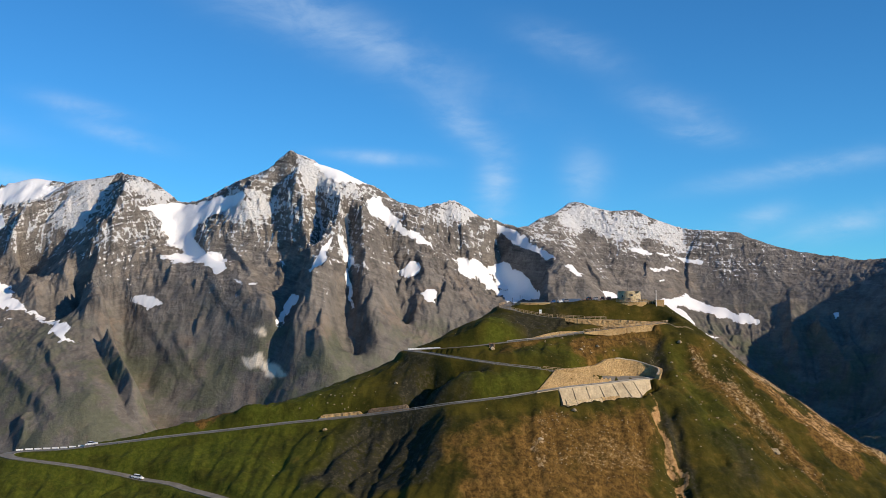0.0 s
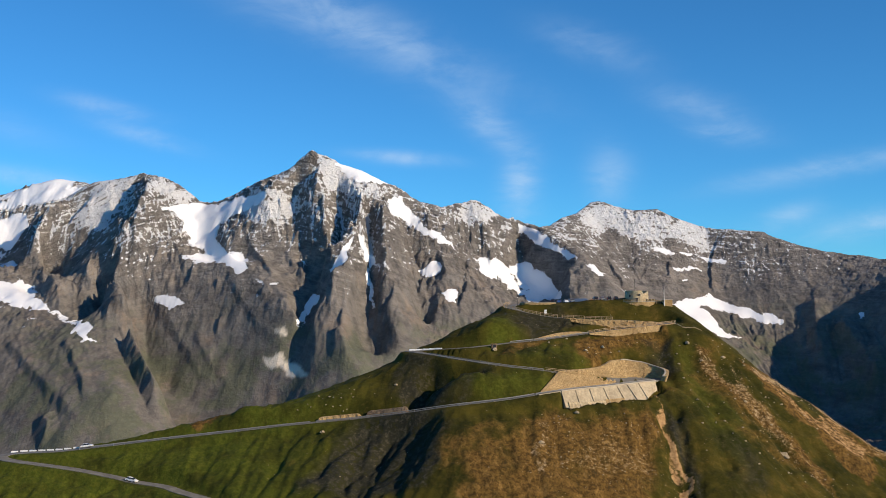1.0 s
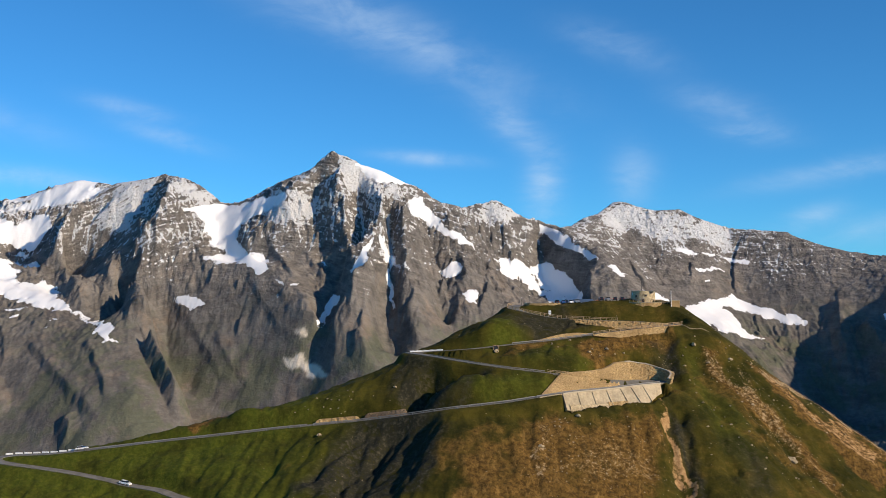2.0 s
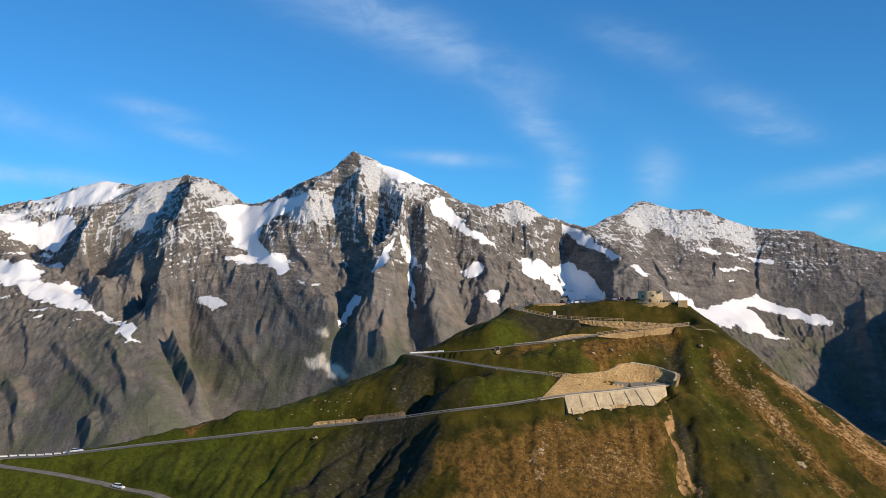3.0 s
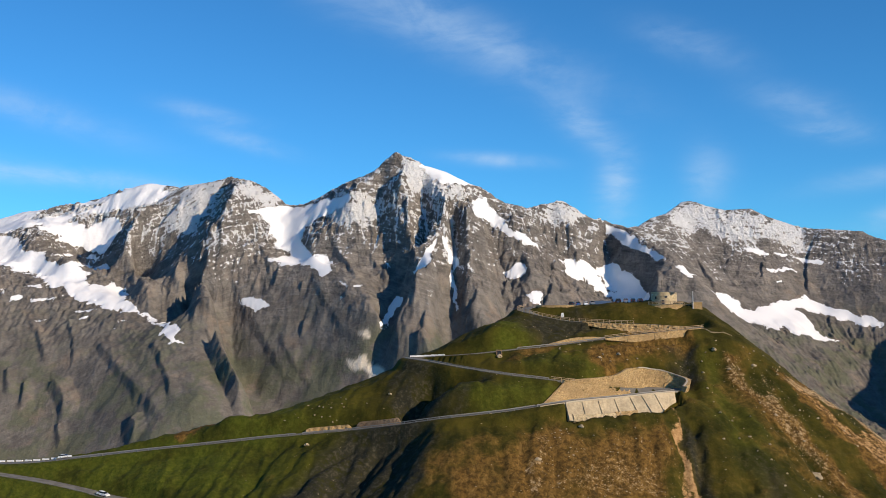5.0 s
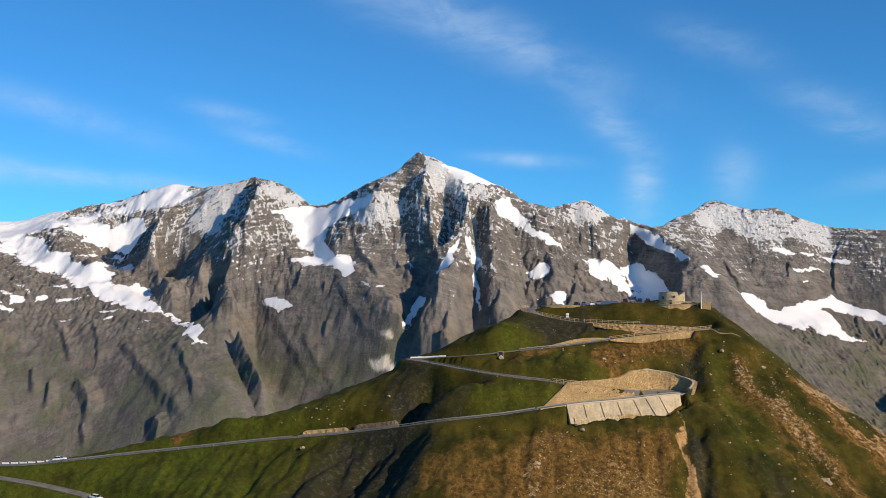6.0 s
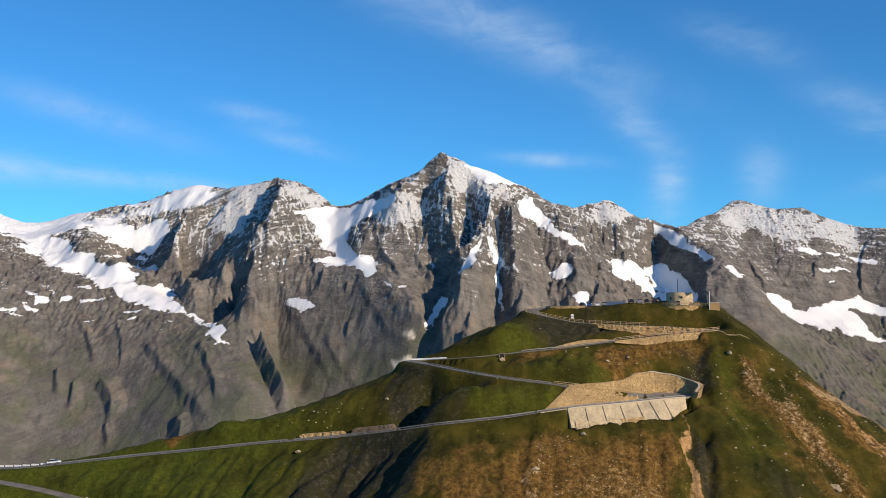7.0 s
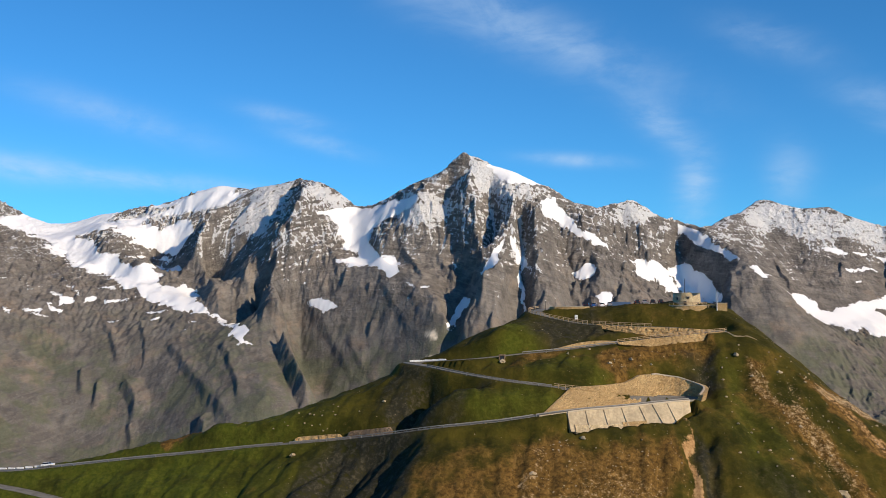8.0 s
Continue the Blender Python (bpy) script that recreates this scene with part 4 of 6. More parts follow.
patch(snow, 5.0, (-905, 440), (-864, 446), (-792, 442), (-742, 450), (-686, 461), (-647, 462), (-621, 468), (-606, 455), (-634, 424), (-675, 414), (-717, 389), (-763, 375), (-782, 349), (-771, 317), (-734, 282), (-683, 260), (-668, 250), (-629, 224), (-640, 206), (-658, 201), (-681, 217), (-706, 232), (-773, 237), (-804, 239), (-846, 256), (-860, 266), (-847, 272), (-805, 269), (-849, 305), (-868, 332), (-892, 355), (-898, 381), (-930, 407), (-956, 420))
patch(snow, 5.0, (-385, 557), (-348, 549), (-309, 532), (-239, 492), (-273, 497), (-335, 491), (-344, 504), (-370, 522), (-389, 536))
patch(snow, 5.0, (-248, 431), (-223, 453), (-201, 451), (-188, 425), (-162, 398), (-137, 373), (-100, 340), (-69, 328), (-27, 285), (-64, 294), (-110, 323), (-153, 343), (-190, 372), (-225, 393))
patch(snow, 5.0, (-316, 324), (-295, 320), (-298, 295), (-286, 255), (-275, 244), (-274, 207), (-259, 100), (-267, 101), (-281, 167), (-283, 226), (-308, 278))
patch(snow, 5.0, (-434, 141), (-417, 146), (-420, 119), (-442, 81), (-458, 49), (-465, 81), (-450, 114))
patch(snow, 5.0, (-337, 314), (-327, 307), (-333, 271), (-348, 236), (-378, 206), (-392, 209), (-366, 253))
patch(snow, 5.0, (-72, 146), (-37, 154), (-17, 139), (-33, 116), (-53, 127))
patch(snow, 5.0, (14, 261), (68, 258), (104, 247), (149, 224), (155, 198), (183, 159), (229, 147), (252, 122), (193, 122), (183, 141), (132, 158), (140, 175), (103, 190), (72, 201), (48, 224), (36, 247))
patch(snow, 5.0, (144, 237), (202, 251), (225, 224), (264, 196), (292, 146), (290, 121), (252, 122), (229, 147), (183, 163), (155, 207))
patch(snow, 5.0, (189, 386), (239, 367), (272, 331), (305, 297), (359, 255), (322, 253), (302, 283), (263, 299), (223, 321), (194, 351), (175, 371))
patch(snow, 5.0, (372, 240), (404, 231), (465, 210), (405, 199), (386, 226))
patch(snow, 5.0, (660, 308), (717, 317), (754, 290), (721, 290), (683, 294))
patch(snow, 5.0, (764, 300), (827, 297), (792, 282))
patch(snow, 5.0, (820, 272), (871, 283), (935, 263), (922, 249), (867, 273))
patch(snow, 5.0, (730, 240), (845, 238), (844, 230), (732, 230))
patch(snow, 5.0, (749, 196), (776, 196), (763, 184), (751, 186))
patch(snow, 5.0, (474, 154), (549, 156), (589, 133), (606, 109), (638, 98), (683, 112), (725, 125), (787, 129), (854, 138), (871, 132), (911, 107), (953, 94), (1039, 73), (1058, 55), (1028, 39), (988, 45), (933, 61), (910, 74), (830, 100), (786, 104), (807, 87), (818, 67), (847, 23), (903, -5), (815, 7), (694, 42), (584, 59), (532, 100), (487, 139))
patch(snow, 5.0, (-936, 143), (-879, 142), (-838, 136), (-814, 121), (-850, 107), (-853, 97), (-890, 119))
patch(snow, 5.0, (-605, 190), (-577, 181), (-577, 169), (-594, 178))
patch(snow, 5.0, (-555, 177), (-535, 174), (-538, 168), (-552, 168))
patch(snow, 5.0, (-592, 149), (-573, 137), (-587, 137))
patch(snow, 5.0, (-492, 264), (-481, 259), (-462, 219), (-467, 219))
patch(snow, 5.0, (-144, 210), (-101, 243), (-72, 226), (-83, 201), (-117, 192))
patch(snow, 5.0, (-1624, 152), (-1605, 155), (-1587, 143), (-1597, 135), (-1617, 140))
patch(snow, 5.0, (-1567, 150), (-1499, 146), (-1492, 137), (-1559, 140))
patch(snow, 5.0, (-1615, 186), (-1588, 193), (-1513, 177), (-1551, 182), (-1581, 182))
patch(snow, 5.0, (-1523, 171), (-1462, 151), (-1486, 158))
patch(snow, 5.0, (-1506, 86), (-1478, 85), (-1482, 74))
patch(snow, 5.0, (-1420, 110), (-1351, 113), (-1339, 108), (-1360, 106), (-1394, 101))
patch(snow, 5.0, (-1370, 92), (-1354, 90), (-1348, 83), (-1362, 82))
patch(snow, 5.0, (-1254, 81), (-1216, 79), (-1223, 70))
patch(snow, 5.0, (-1253, 54), (-1232, 56), (-1241, 51))
patch(snow, 5.0, (-1743, 185), (-1690, 159), (-1645, 148), (-1659, 129), (-1692, 152))
patch(snow, 5.0, (-1710, 138), (-1653, 115), (-1651, 102), (-1696, 122))
patch(snow, 5.0, (-1758, 126), (-1724, 119), (-1673, 97), (-1705, 100))
patch(snow, 5.0, (-1814, 231), (-1680, 185), (-1652, 171), (-1644, 164), (-1696, 185))
patch(snow, 5.0, (-1893, 239), (-1783, 171), (-1806, 189))
patch(snow, 5.0, (-1913, 237), (-1878, 221), (-1880, 216))
patch(snow, 5.0, (-1806, 129), (-1769, 112), (-1768, 106), (-1782, 109))
patch(snow, 5.0, (1255, 72), (1284, 83), (1276, 68), (1254, 63))
patch(scree, 8.0, (-556, -28), (-518, -34), (-499, -16), (-490, -34), (-474, -38), (-450, -53), (-422, -68), (-454, -86), (-482, -72), (-480, -61), (-516, -62), (-540, -51))
patch(scree, 8.0, (-520, 41), (-493, 48), (-484, 31), (-493, 26))
patch(heavy, 25.0, (-1226, 525), (-1069, 541), (-1092, 489), (-1125, 419), (-1128, 358), (-1228, 361), (-1280, 387), (-1232, 464))
patch(heavy, 25.0, (-1016, 520), (-978, 527), (-913, 487), (-874, 452), (-910, 440), (-956, 469), (-994, 476))
patch(heavy, 25.0, (-728, 433), (-621, 472), (-575, 462), (-531, 399), (-533, 357), (-615, 372), (-686, 390))
patch(heavy, 25.0, (-467, 581), (-379, 555), (-288, 488), (-265, 446), (-332, 444), (-409, 470), (-443, 504))
patch(heavy, 25.0, (-1964, 439), (-1843, 463), (-1636, 494), (-1438, 556), (-1271, 518), (-1324, 469), (-1515, 469), (-1656, 439), (-1760, 423))
patch(heavy, 25.0, (-28, 430), (33, 451), (101, 413), (82, 375), (9, 373))
patch(heavy, 25.0, (406, 427), (501, 479), (701, 448), (904, 391), (888, 316), (682, 345), (481, 374))
patch(heavy, 25.0, (-312, 300), (-287, 304), (-253, 232), (-201, 214), (-213, 180), (-268, 215), (-316, 248))
patch(snow, 5.0, (-1724, 455), (-1635, 490), (-1538, 527), (-1437, 553), (-1275, 516), (-1304, 487), (-1440, 481), (-1540, 466), (-1624, 455))
patch(snow, 5.0, (-2296, 479), (-2235, 462), (-2075, 416), (-2001, 424), (-1823, 442), (-1745, 453), (-1716, 468), (-1708, 427), (-1775, 405), (-1858, 378), (-2072, 403), (-2173, 436), (-2258, 443))
patch(snow, 6.0, (-1790, 490), (-1560, 545), (-1500, 680), (-1385, 680), (-1385, 545), (-1440, 528), (-1560, 505), (-1700, 492))
patch(snow, 6.0, (-405, 556), (-380, 640), (-260, 620), (-215, 500), (-290, 497), (-350, 528))
snow = snow * 0.5 + 0.5
cover_depth = np.clip(blur(snow, 2) * 1.4 - 0.4, 0, 1)
rz = rz + (blur(rz, 26) + 1.5 - rz) * cover_depth * 0.93
sy, sx = np.gradient(rz, CELL)
steep = np.hypot(sx, sy)
ledge = np.clip((blur(steep, 12) * 1.02 - steep) / 0.5, -0.6, 0.8)
dusting = np.clip((rz - 200 + 190 * fractal(rx, rz, 110, 4, 95, 0.6)) / 400, 0, 0.47) + 0.38 * heavy + 0.3 * np.clip((rz - 250) / 150, 0, 1) * fractal(rx, rz, 26, 3, 97, 0.6)
dusting = np.where(dusting > 0.02, dusting + 0.25 * ledge, 0) + np.clip((rz - 120) / 200, 0, 1) * np.clip(flow - 0.25, 0, 0.8) * 0.45
snow = np.maximum(snow, 0.95 * icefield)
mountains = grid_mesh("mountain_range", rx, ry, rz, MOUNTAIN, (("snow", snow), ("dusting", dusting), ("scree", scree), ("bed", bed)))
tagged(mountains, "grey rocky alpine mountain range with snowfields and glaciers", "mountains", kind="structure")

gx, gy = np.meshgrid(np.linspace(-9000, 9000, 181), np.linspace(-7000, 9000, 161))
gz = -300 + 60 * fractal(gx, gy, 900, 4, 71)
tagged(grid_mesh("ground", gx, gy, gz, MOUNTAIN), "dark green valley floor between hill and mountains", "ground", kind="structure")


# ---- materials of built things ----
def plain(name, colour, rough=0.6, metal=0.0, spread=0.15, size=2.0, bump=0.0):
    """A painted or worked surface with faint stains at two sizes."""
    m, n, out = material(name)
    stain = n.math("ADD", n.math("MULTIPLY", n.noise(1.0 / size, 4, 0.6), 0.6), n.math("MULTIPLY", n.noise(6.0 / size, 4, 0.65), 0.4))
    dark = tuple(c * (1 - 2 * spread) for c in colour)
    n.plug(n.mix(n.ramp(stain, 0.35, 0.65), dark, colour), out.inputs["Base Color"])
    out.inputs["Roughness"].default_value, out.inputs["Metallic"].default_value = rough, metal
    if bump:
        n.plug(n.bump(stain, 0.8, bump), out.inputs["Normal"])
    return m


def masonry_material(name, light, dark, joint, width=0.9, height=0.45):
    """Rough coursed stone: uneven stones between darker joints."""
    m, n, out = material(name)
    x, y, z = n.xyz(n.position())
    along = n.add("ShaderNodeCombineXYZ")
    n.plug(n.math("ADD", n.math("MULTIPLY", x, 0.88), n.math("MULTIPLY", y, 0.47)), along.inputs[0])
    n.plug(n.math("MULTIPLY", z, width / height), along.inputs[1])
    cells = n.add("ShaderNodeTexVoronoi")
    cells.feature = "DISTANCE_TO_EDGE"
    cells.inputs["Scale"].default_value = 1.0 / width
    n.plug(along.outputs[0], cells.inputs["Vector"])
    tint = n.add("ShaderNodeTexVoronoi")
    tint.inputs["Scale"].default_value = 1.0 / width
    n.plug(along.outputs[0], tint.inputs["Vector"])
    stone = n.mix(n.xyz(tint.outputs["Color"])[0], dark, light)
    big = n.noise(0.16, 5, 0.65)
    stone = n.mix(n.ramp(big, 0.38, 0.62, 0, 0.8), stone, tuple(c * 0.8 for c in dark))
    stone = n.mix(n.ramp(n.noise(2.5, 4, 0.7), 0.5, 0.8, 0, 0.5), stone, joint)
    gap = n.ramp(n.math("ADD", cells.outputs["Distance"], n.math("MULTIPLY", n.noise(1.2, 4, 0.7), 0.12)), 0.06, 0.16)
    n.plug(n.mix(gap, joint, stone), out.inputs["Base Color"])
    n.plug(n.bump(n.math("ADD", gap, n.math("MULTIPLY", n.noise(3.0, 4, 0.7), 0.7)), 1.0, 0.12), out.inputs["Normal"])
    out.inputs["Roughness"].default_value = 0.92
    return m


TAN_STONE = masonry_material("tan_masonry", (0.72, 0.50, 0.235), (0.50, 0.33, 0.145), (0.36, 0.235, 0.105), 0.4, 0.24)
BROWN_STONE = masonry_material("brown_masonry", (0.36, 0.25, 0.15), (0.22, 0.15, 0.09), (0.09, 0.06, 0.04), 0.7, 0.35)
TOWER_STONE = masonry_material("tower_masonry", (0.72, 0.575, 0.35), (0.60, 0.47, 0.28), (0.40, 0.31, 0.19), 0.5, 0.25)
CONCRETE = plain("pale_concrete", (0.54, 0.43, 0.275), 0.9, 0, 0.2, 5.0, 0.05)
COPING = plain("pale_coping", (0.52, 0.44, 0.33), 0.85, 0, 0.1)
STEEL = plain("galvanised_steel", (0.24, 0.23, 0.21), 0.6, 0.1, 0.15)
PALE_WOOD = plain("weathered_timber", (0.42, 0.30, 0.18), 0.85, 0, 0.15, 0.6)
WHITE = plain("white_paint", (0.78, 0.78, 0.76), 0.6, 0, 0.06)
CAR_WHITE = plain("white_car_paint", (0.80, 0.80, 0.80), 0.25, 0, 0.02)
CAR_DARK = plain("dark_car_paint", (0.03, 0.035, 0.045), 0.22, 0.2, 0.05)
CAR_SILVER = plain("silver_car_paint", (0.45, 0.46, 0.48), 0.28, 0.6, 0.04)
CAR_BLUE = plain("blue_car_paint", (0.05, 0.14, 0.35), 0.25, 0.2, 0.04)
GLASS_DARK = plain("tinted_glass", (0.02, 0.025, 0.03), 0.06, 0, 0.02)
RUBBER = plain("rubber", (0.02, 0.02, 0.02), 0.85, 0, 0.1)
LAMP_CLEAR = plain("clear_lamp", (0.7, 0.7, 0.68), 0.12, 0, 0.02)
LAMP_RED = plain("red_lamp", (0.4, 0.02, 0.02), 0.15, 0, 0.02)
ROOF_BLUE = plain("blue_grey_sheet_roof", (0.10, 0.15, 0.22), 0.4, 0.2, 0.12)
ROOF_RUST = plain("rust_orange_roof", (0.42, 0.17, 0.08), 0.75, 0, 0.15)
DARK_WOOD = plain("dark_timber", (0.09, 0.06, 0.04), 0.8, 0, 0.15)
# real dark metal, and the painted shade of tower and culvert openings
DARK_METAL_AND_SHADE = plain("dark_metal_and_shade", (0.04, 0.04, 0.045), 0.5, 0.5, 0.1)
BOULDER = plain("pale_boulder", (0.44, 0.345, 0.215), 0.95, 0, 0.22, 0.8, 0.06)


# ---- building blocks ----
def part(name, bm, mat, parent=None, label=""):
    mesh = bpy.data.meshes.new(name)
    bm.to_mesh(mesh)
    bm.free()
    mesh.materials.append(mat)
    ob = new(name, mesh)
    ob.parent = parent
    return tagged(ob, label)


def thing(name, m, label, category, group=""):
    ob = new(name)
    ob.matrix_world = m
    return tagged(ob, label, category, group)


def box(bm, centre, size, turn=0.0, bevel=0.0):
    made = bmesh.ops.create_cube(bm, size=1.0, matrix=Matrix.Translation(centre) @ Matrix.Rotation(turn, 4, "Z") @ Matrix.Diagonal((*size, 1)))
    if bevel:
        edges = list({e for v in made["verts"] for e in v.link_edges})
        bmesh.ops.bevel(bm, geom=edges, offset=bevel, segments=1, affect="EDGES")
    return bm


def tube(bm, centre, radius, depth, axis="Z", sides=12, top=None):
    turn = {"Z": Matrix(), "X": Matrix.Rotation(math.pi / 2, 4, "Y"), "Y": Matrix.Rotation(math.pi / 2, 4, "X")}[axis]
    bmesh.ops.create_cone(bm, cap_ends=True, segments=sides, radius1=radius, radius2=radius if top is None else top, depth=depth,
                          matrix=Matrix.Translation(centre) @ turn)
    return bm


def ground(x, y):
    i, j = (x + 240) / 0.8, (y - 300) / 0.8
    a, b = int(i), int(j)
    u, v = i - a, j - b
    return float((hz[b, a] * (1 - u) + hz[b, a + 1] * u) * (1 - v) + (hz[b + 1, a] * (1 - u) + hz[b + 1, a + 1] * u) * v)


def stretch(a, b):
    """The road's line between the points nearest to a and b, in plan."""
    i, j = (int(np.argmin(np.hypot(road_line[:, 0] - p[0], road_line[:, 1] - p[1]))) for p in (a, b))
    return road_line[min(i, j):max(i, j) + 1]


def beside(line, offset, lift=0.0):
    """The line moved to its left (or right, negative) in plan."""
    t = np.gradient(line[:, :2], axis=0)
    t /= np.linalg.norm(t, axis=1)[:, None] + 1e-9
    out = line.copy()
    out[:, 0] -= t[:, 1] * offset
    out[:, 1] += t[:, 0] * offset
    out[:, 2] += lift
    return out


def spaced(line, gap):
    """Points and headings at even gaps along a line."""
    d = np.concatenate([[0], np.cumsum(np.linalg.norm(np.diff(line, axis=0), axis=1))])
    at = np.arange(0, d[-1] + 0.01, gap)
    p = np.stack([np.interp(at, d, line[:, k]) for k in range(3)], -1)
    t = np.gradient(p, axis=0)
    return p, np.arctan2(t[:, 1], t[:, 0])


def resample(line, n):
    line = np.array(line, float)
    d = np.concatenate([[0], np.cumsum(np.linalg.norm(np.diff(line, axis=0), axis=1))])
    return np.stack([np.interp(np.linspace(0, d[-1], n), d, line[:, k]) for k in range(3)], -1)


def sweep(line, outline):
    """A bar along a line; outline: points of its section, across and up."""
    line = np.array(line)
    t = np.gradient(line[:, :2], axis=0)
    t /= np.linalg.norm(t, axis=1)[:, None] + 1e-9
    bm, rings = bmesh.new(), []
    for p, (tx, ty) in zip(line, t):
        rings.append([bm.verts.new((p[0] - ty * a, p[1] + tx * a, p[2] + b)) for a, b in outline])
    for r, s in zip(rings[:-1], rings[1:]):
        for k in range(len(outline)):
            bm.faces.new((r[k], r[k - 1], s[k - 1], s[k]))
    bm.faces.new(rings[0])
    bm.faces.new(rings[-1][::-1])
    bmesh.ops.recalc_face_normals(bm, faces=bm.faces)
    return bm


def wall_solid(bottom, top, thick, rows, rough, seed, columns=None):
    """A wall between two lines, its face uneven, thick towards the hill."""
    n = columns or max(len(bottom), len(top))
    bottom, top = resample(bottom, n), resample(top, n)
    t = np.gradient(top[:, :2], axis=0)
    t /= np.linalg.norm(t, axis=1)[:, None] + 1e-9
    into = np.stack([-t[:, 1], t[:, 0], 0 * t[:, 0]], -1)
    bm, front = bmesh.new(), []
    for i in range(rows + 1):
        f = i / rows
        p = bottom * (1 - f) + top * f
        bulge = rough * fractal(p[:, 0] * 3 + seed, p[:, 2] * 3 + p[:, 1], 2.2, 4, seed, 0.6)
        p = p - into * bulge[:, None]
        front.append([bm.verts.new(q) for q in p])
    back_top = [bm.verts.new(q) for q in top + into * thick]
    back_low = [bm.verts.new(q) for q in bottom + into * thick - np.array((0, 0, 0.5))]
    rings = [back_low] + front + [back_top]
    for a, b in zip(rings, rings[1:] + rings[:1]):
        for k in range(n - 1):
            bm.faces.new((a[k], a[k + 1], b[k + 1], b[k]))
    bm.faces.new([r[0] for r in rings])
    bm.faces.new([r[-1] for r in rings][::-1])
    bmesh.ops.recalc_face_normals(bm, faces=bm.faces)
    return bm


# ---- walls along the road ----
slab_wall = thing("retaining_wall", pose(0, 0, 0), "pale concrete retaining wall with slanting ribs below the road", "retaining wall")
wall_road = stretch((36.2, 400.8), (72, 420.5))
crown = beside(wall_road, -(ROAD_HALF + 0.35), 0.15)
crown = crown[(crown[:, 0] > 37.2) & (crown[:, 0] < 73.6)]
FOOT = [(38.4, 394.6, 64.9), (43, 396.7, 64.2), (48.4, 399.4, 63.8), (53, 401.4, 64.0), (58.0, 403.2, 64.2), (63, 404.6, 64.4), (66.6, 405.4, 64.7), (68.6, 408.5, 66.4), (71.5, 413.2, 68.2), (73.6, 416.0, 69.0)]
foot_line, crown_line = resample(FOOT, 57), resample(crown, 57)
ribs_at = (0, 8, 16, 24, 32, 38, 45)
for a, b in zip(ribs_at, ribs_at[1:] + (56,)):
    part("wall_panel", wall_solid(foot_line[a:b + 1], crown_line[a:b + 1], 1.2, 8, 0.16, 3 + a, b - a + 1), CONCRETE, slab_wall)
for a in ribs_at[:-1] + (45,):
    low, high = foot_line[a], crown_line[a]
    way = high - low
    bm = bmesh.new()
    side = Vector((0.87, 0.49, 0)) * 0.2
    out = Vector((0.49, -0.87, 0.35)) * 0.4
    lo, hi = Vector(low) + Vector(way) * 0.04, Vector(low) + Vector(way) * 0.93
    ring = [[bm.verts.new(p) for p in (q - side - out * 0.6, q + side - out * 0.6, q + side * 0.8 + out * k, q - side * 0.8 + out * k)] for q, k in ((lo, 1.0), (hi, 0.55))]
    for k in range(4):
        bm.faces.new((ring[0][k - 1], ring[0][k], ring[1][k], ring[1][k - 1]))
    bm.faces.new(ring[0][::-1])
    bm.faces.new(ring[1])
    bmesh.ops.recalc_face_normals(bm, faces=bm.faces)
    part("rib", bm, CONCRETE, slab_wall)
part("coping", sweep(crown_line, ((-0.35, -0.25), (0.45, -0.25), (0.45, 0.12), (-0.35, 0.12))), COPING, slab_wall, "pale concrete coping")
patch_low, patch_high = foot_line[2:24] + np.array((0.12, -0.25, 0.0)), foot_line[2:24] * 0.66 + crown_line[2:24] * 0.34 + np.array((0.15, -0.3, 0.1))
part("stone_footing", wall_solid(patch_low, patch_high, 0.4, 4, 0.25, 9), TOWER_STONE, slab_wall, "pale rough stone footing")
patch_low, patch_high = foot_line[22:33] + np.array((0.12, -0.25, 0.0)), foot_line[22:33] * 0.62 + crown_line[22:33] * 0.38 + np.array((0.15, -0.3, 0.1))
part("stone_footing", wall_solid(patch_low, patch_high, 0.4, 4, 0.35, 19), TAN_STONE, slab_wall, "tan rough stone footing")

apron = thing("short_wall", pose(0, 0, 0), "low pale wall under the road edge beside the ribbed wall", "retaining wall")
edge_line = beside(stretch((28.5, 398), (36.4, 401)), -(ROAD_HALF + 0.35), 0.1)
part("wall_face", wall_solid(edge_line - np.array((-0.3, 0.7, 1.6)), edge_line, 0.8, 3, 0.15, 5), CONCRETE, apron)

slope_wall = thing("masonry_slope", pose(0, 0, 0), "tan stone masonry slope between two legs of the road", "retaining wall")
upper = beside(stretch((36.5, 412.4), (62, 423)), ROAD_HALF + 0.3, 0.25)[::-1]
lower = beside(stretch((30.5, 398.5), (58.5, 412.8)), ROAD_HALF + 0.35, -0.1)
part("masonry_face", wall_solid(lower, upper, 1.0, 12, 0.35, 7, 70), TAN_STONE, slope_wall)
part("coping", sweep(resample(upper, 60), ((-0.3, -0.2), (0.3, -0.2), (0.3, 0.25), (-0.3, 0.25))), TAN_STONE, slope_wall)

cut_wall = thing("hairpin_wall", pose(0, 0, 0), "tall tan stone wall curving round the inside of the hairpin cut", "retaining wall")
back = beside(stretch((40, 413.2), (73.2, 422.2)), -(ROAD_HALF + 0.5), -0.1)[::-1]
rise = np.interp(np.linspace(0, 1, len(back)), (0, 0.25, 0.42, 0.55, 0.68, 0.8, 0.92, 1), (0.6, 2.4, 3.6, 6.2, 6.8, 6.0, 3.6, 1.6))
lean = beside(back, 0.9)
lean[:, 2] = back[:, 2] + rise
part("masonry_face", wall_solid(back, lean, 1.4, 10, 0.4, 13, 90), TAN_STONE, cut_wall)
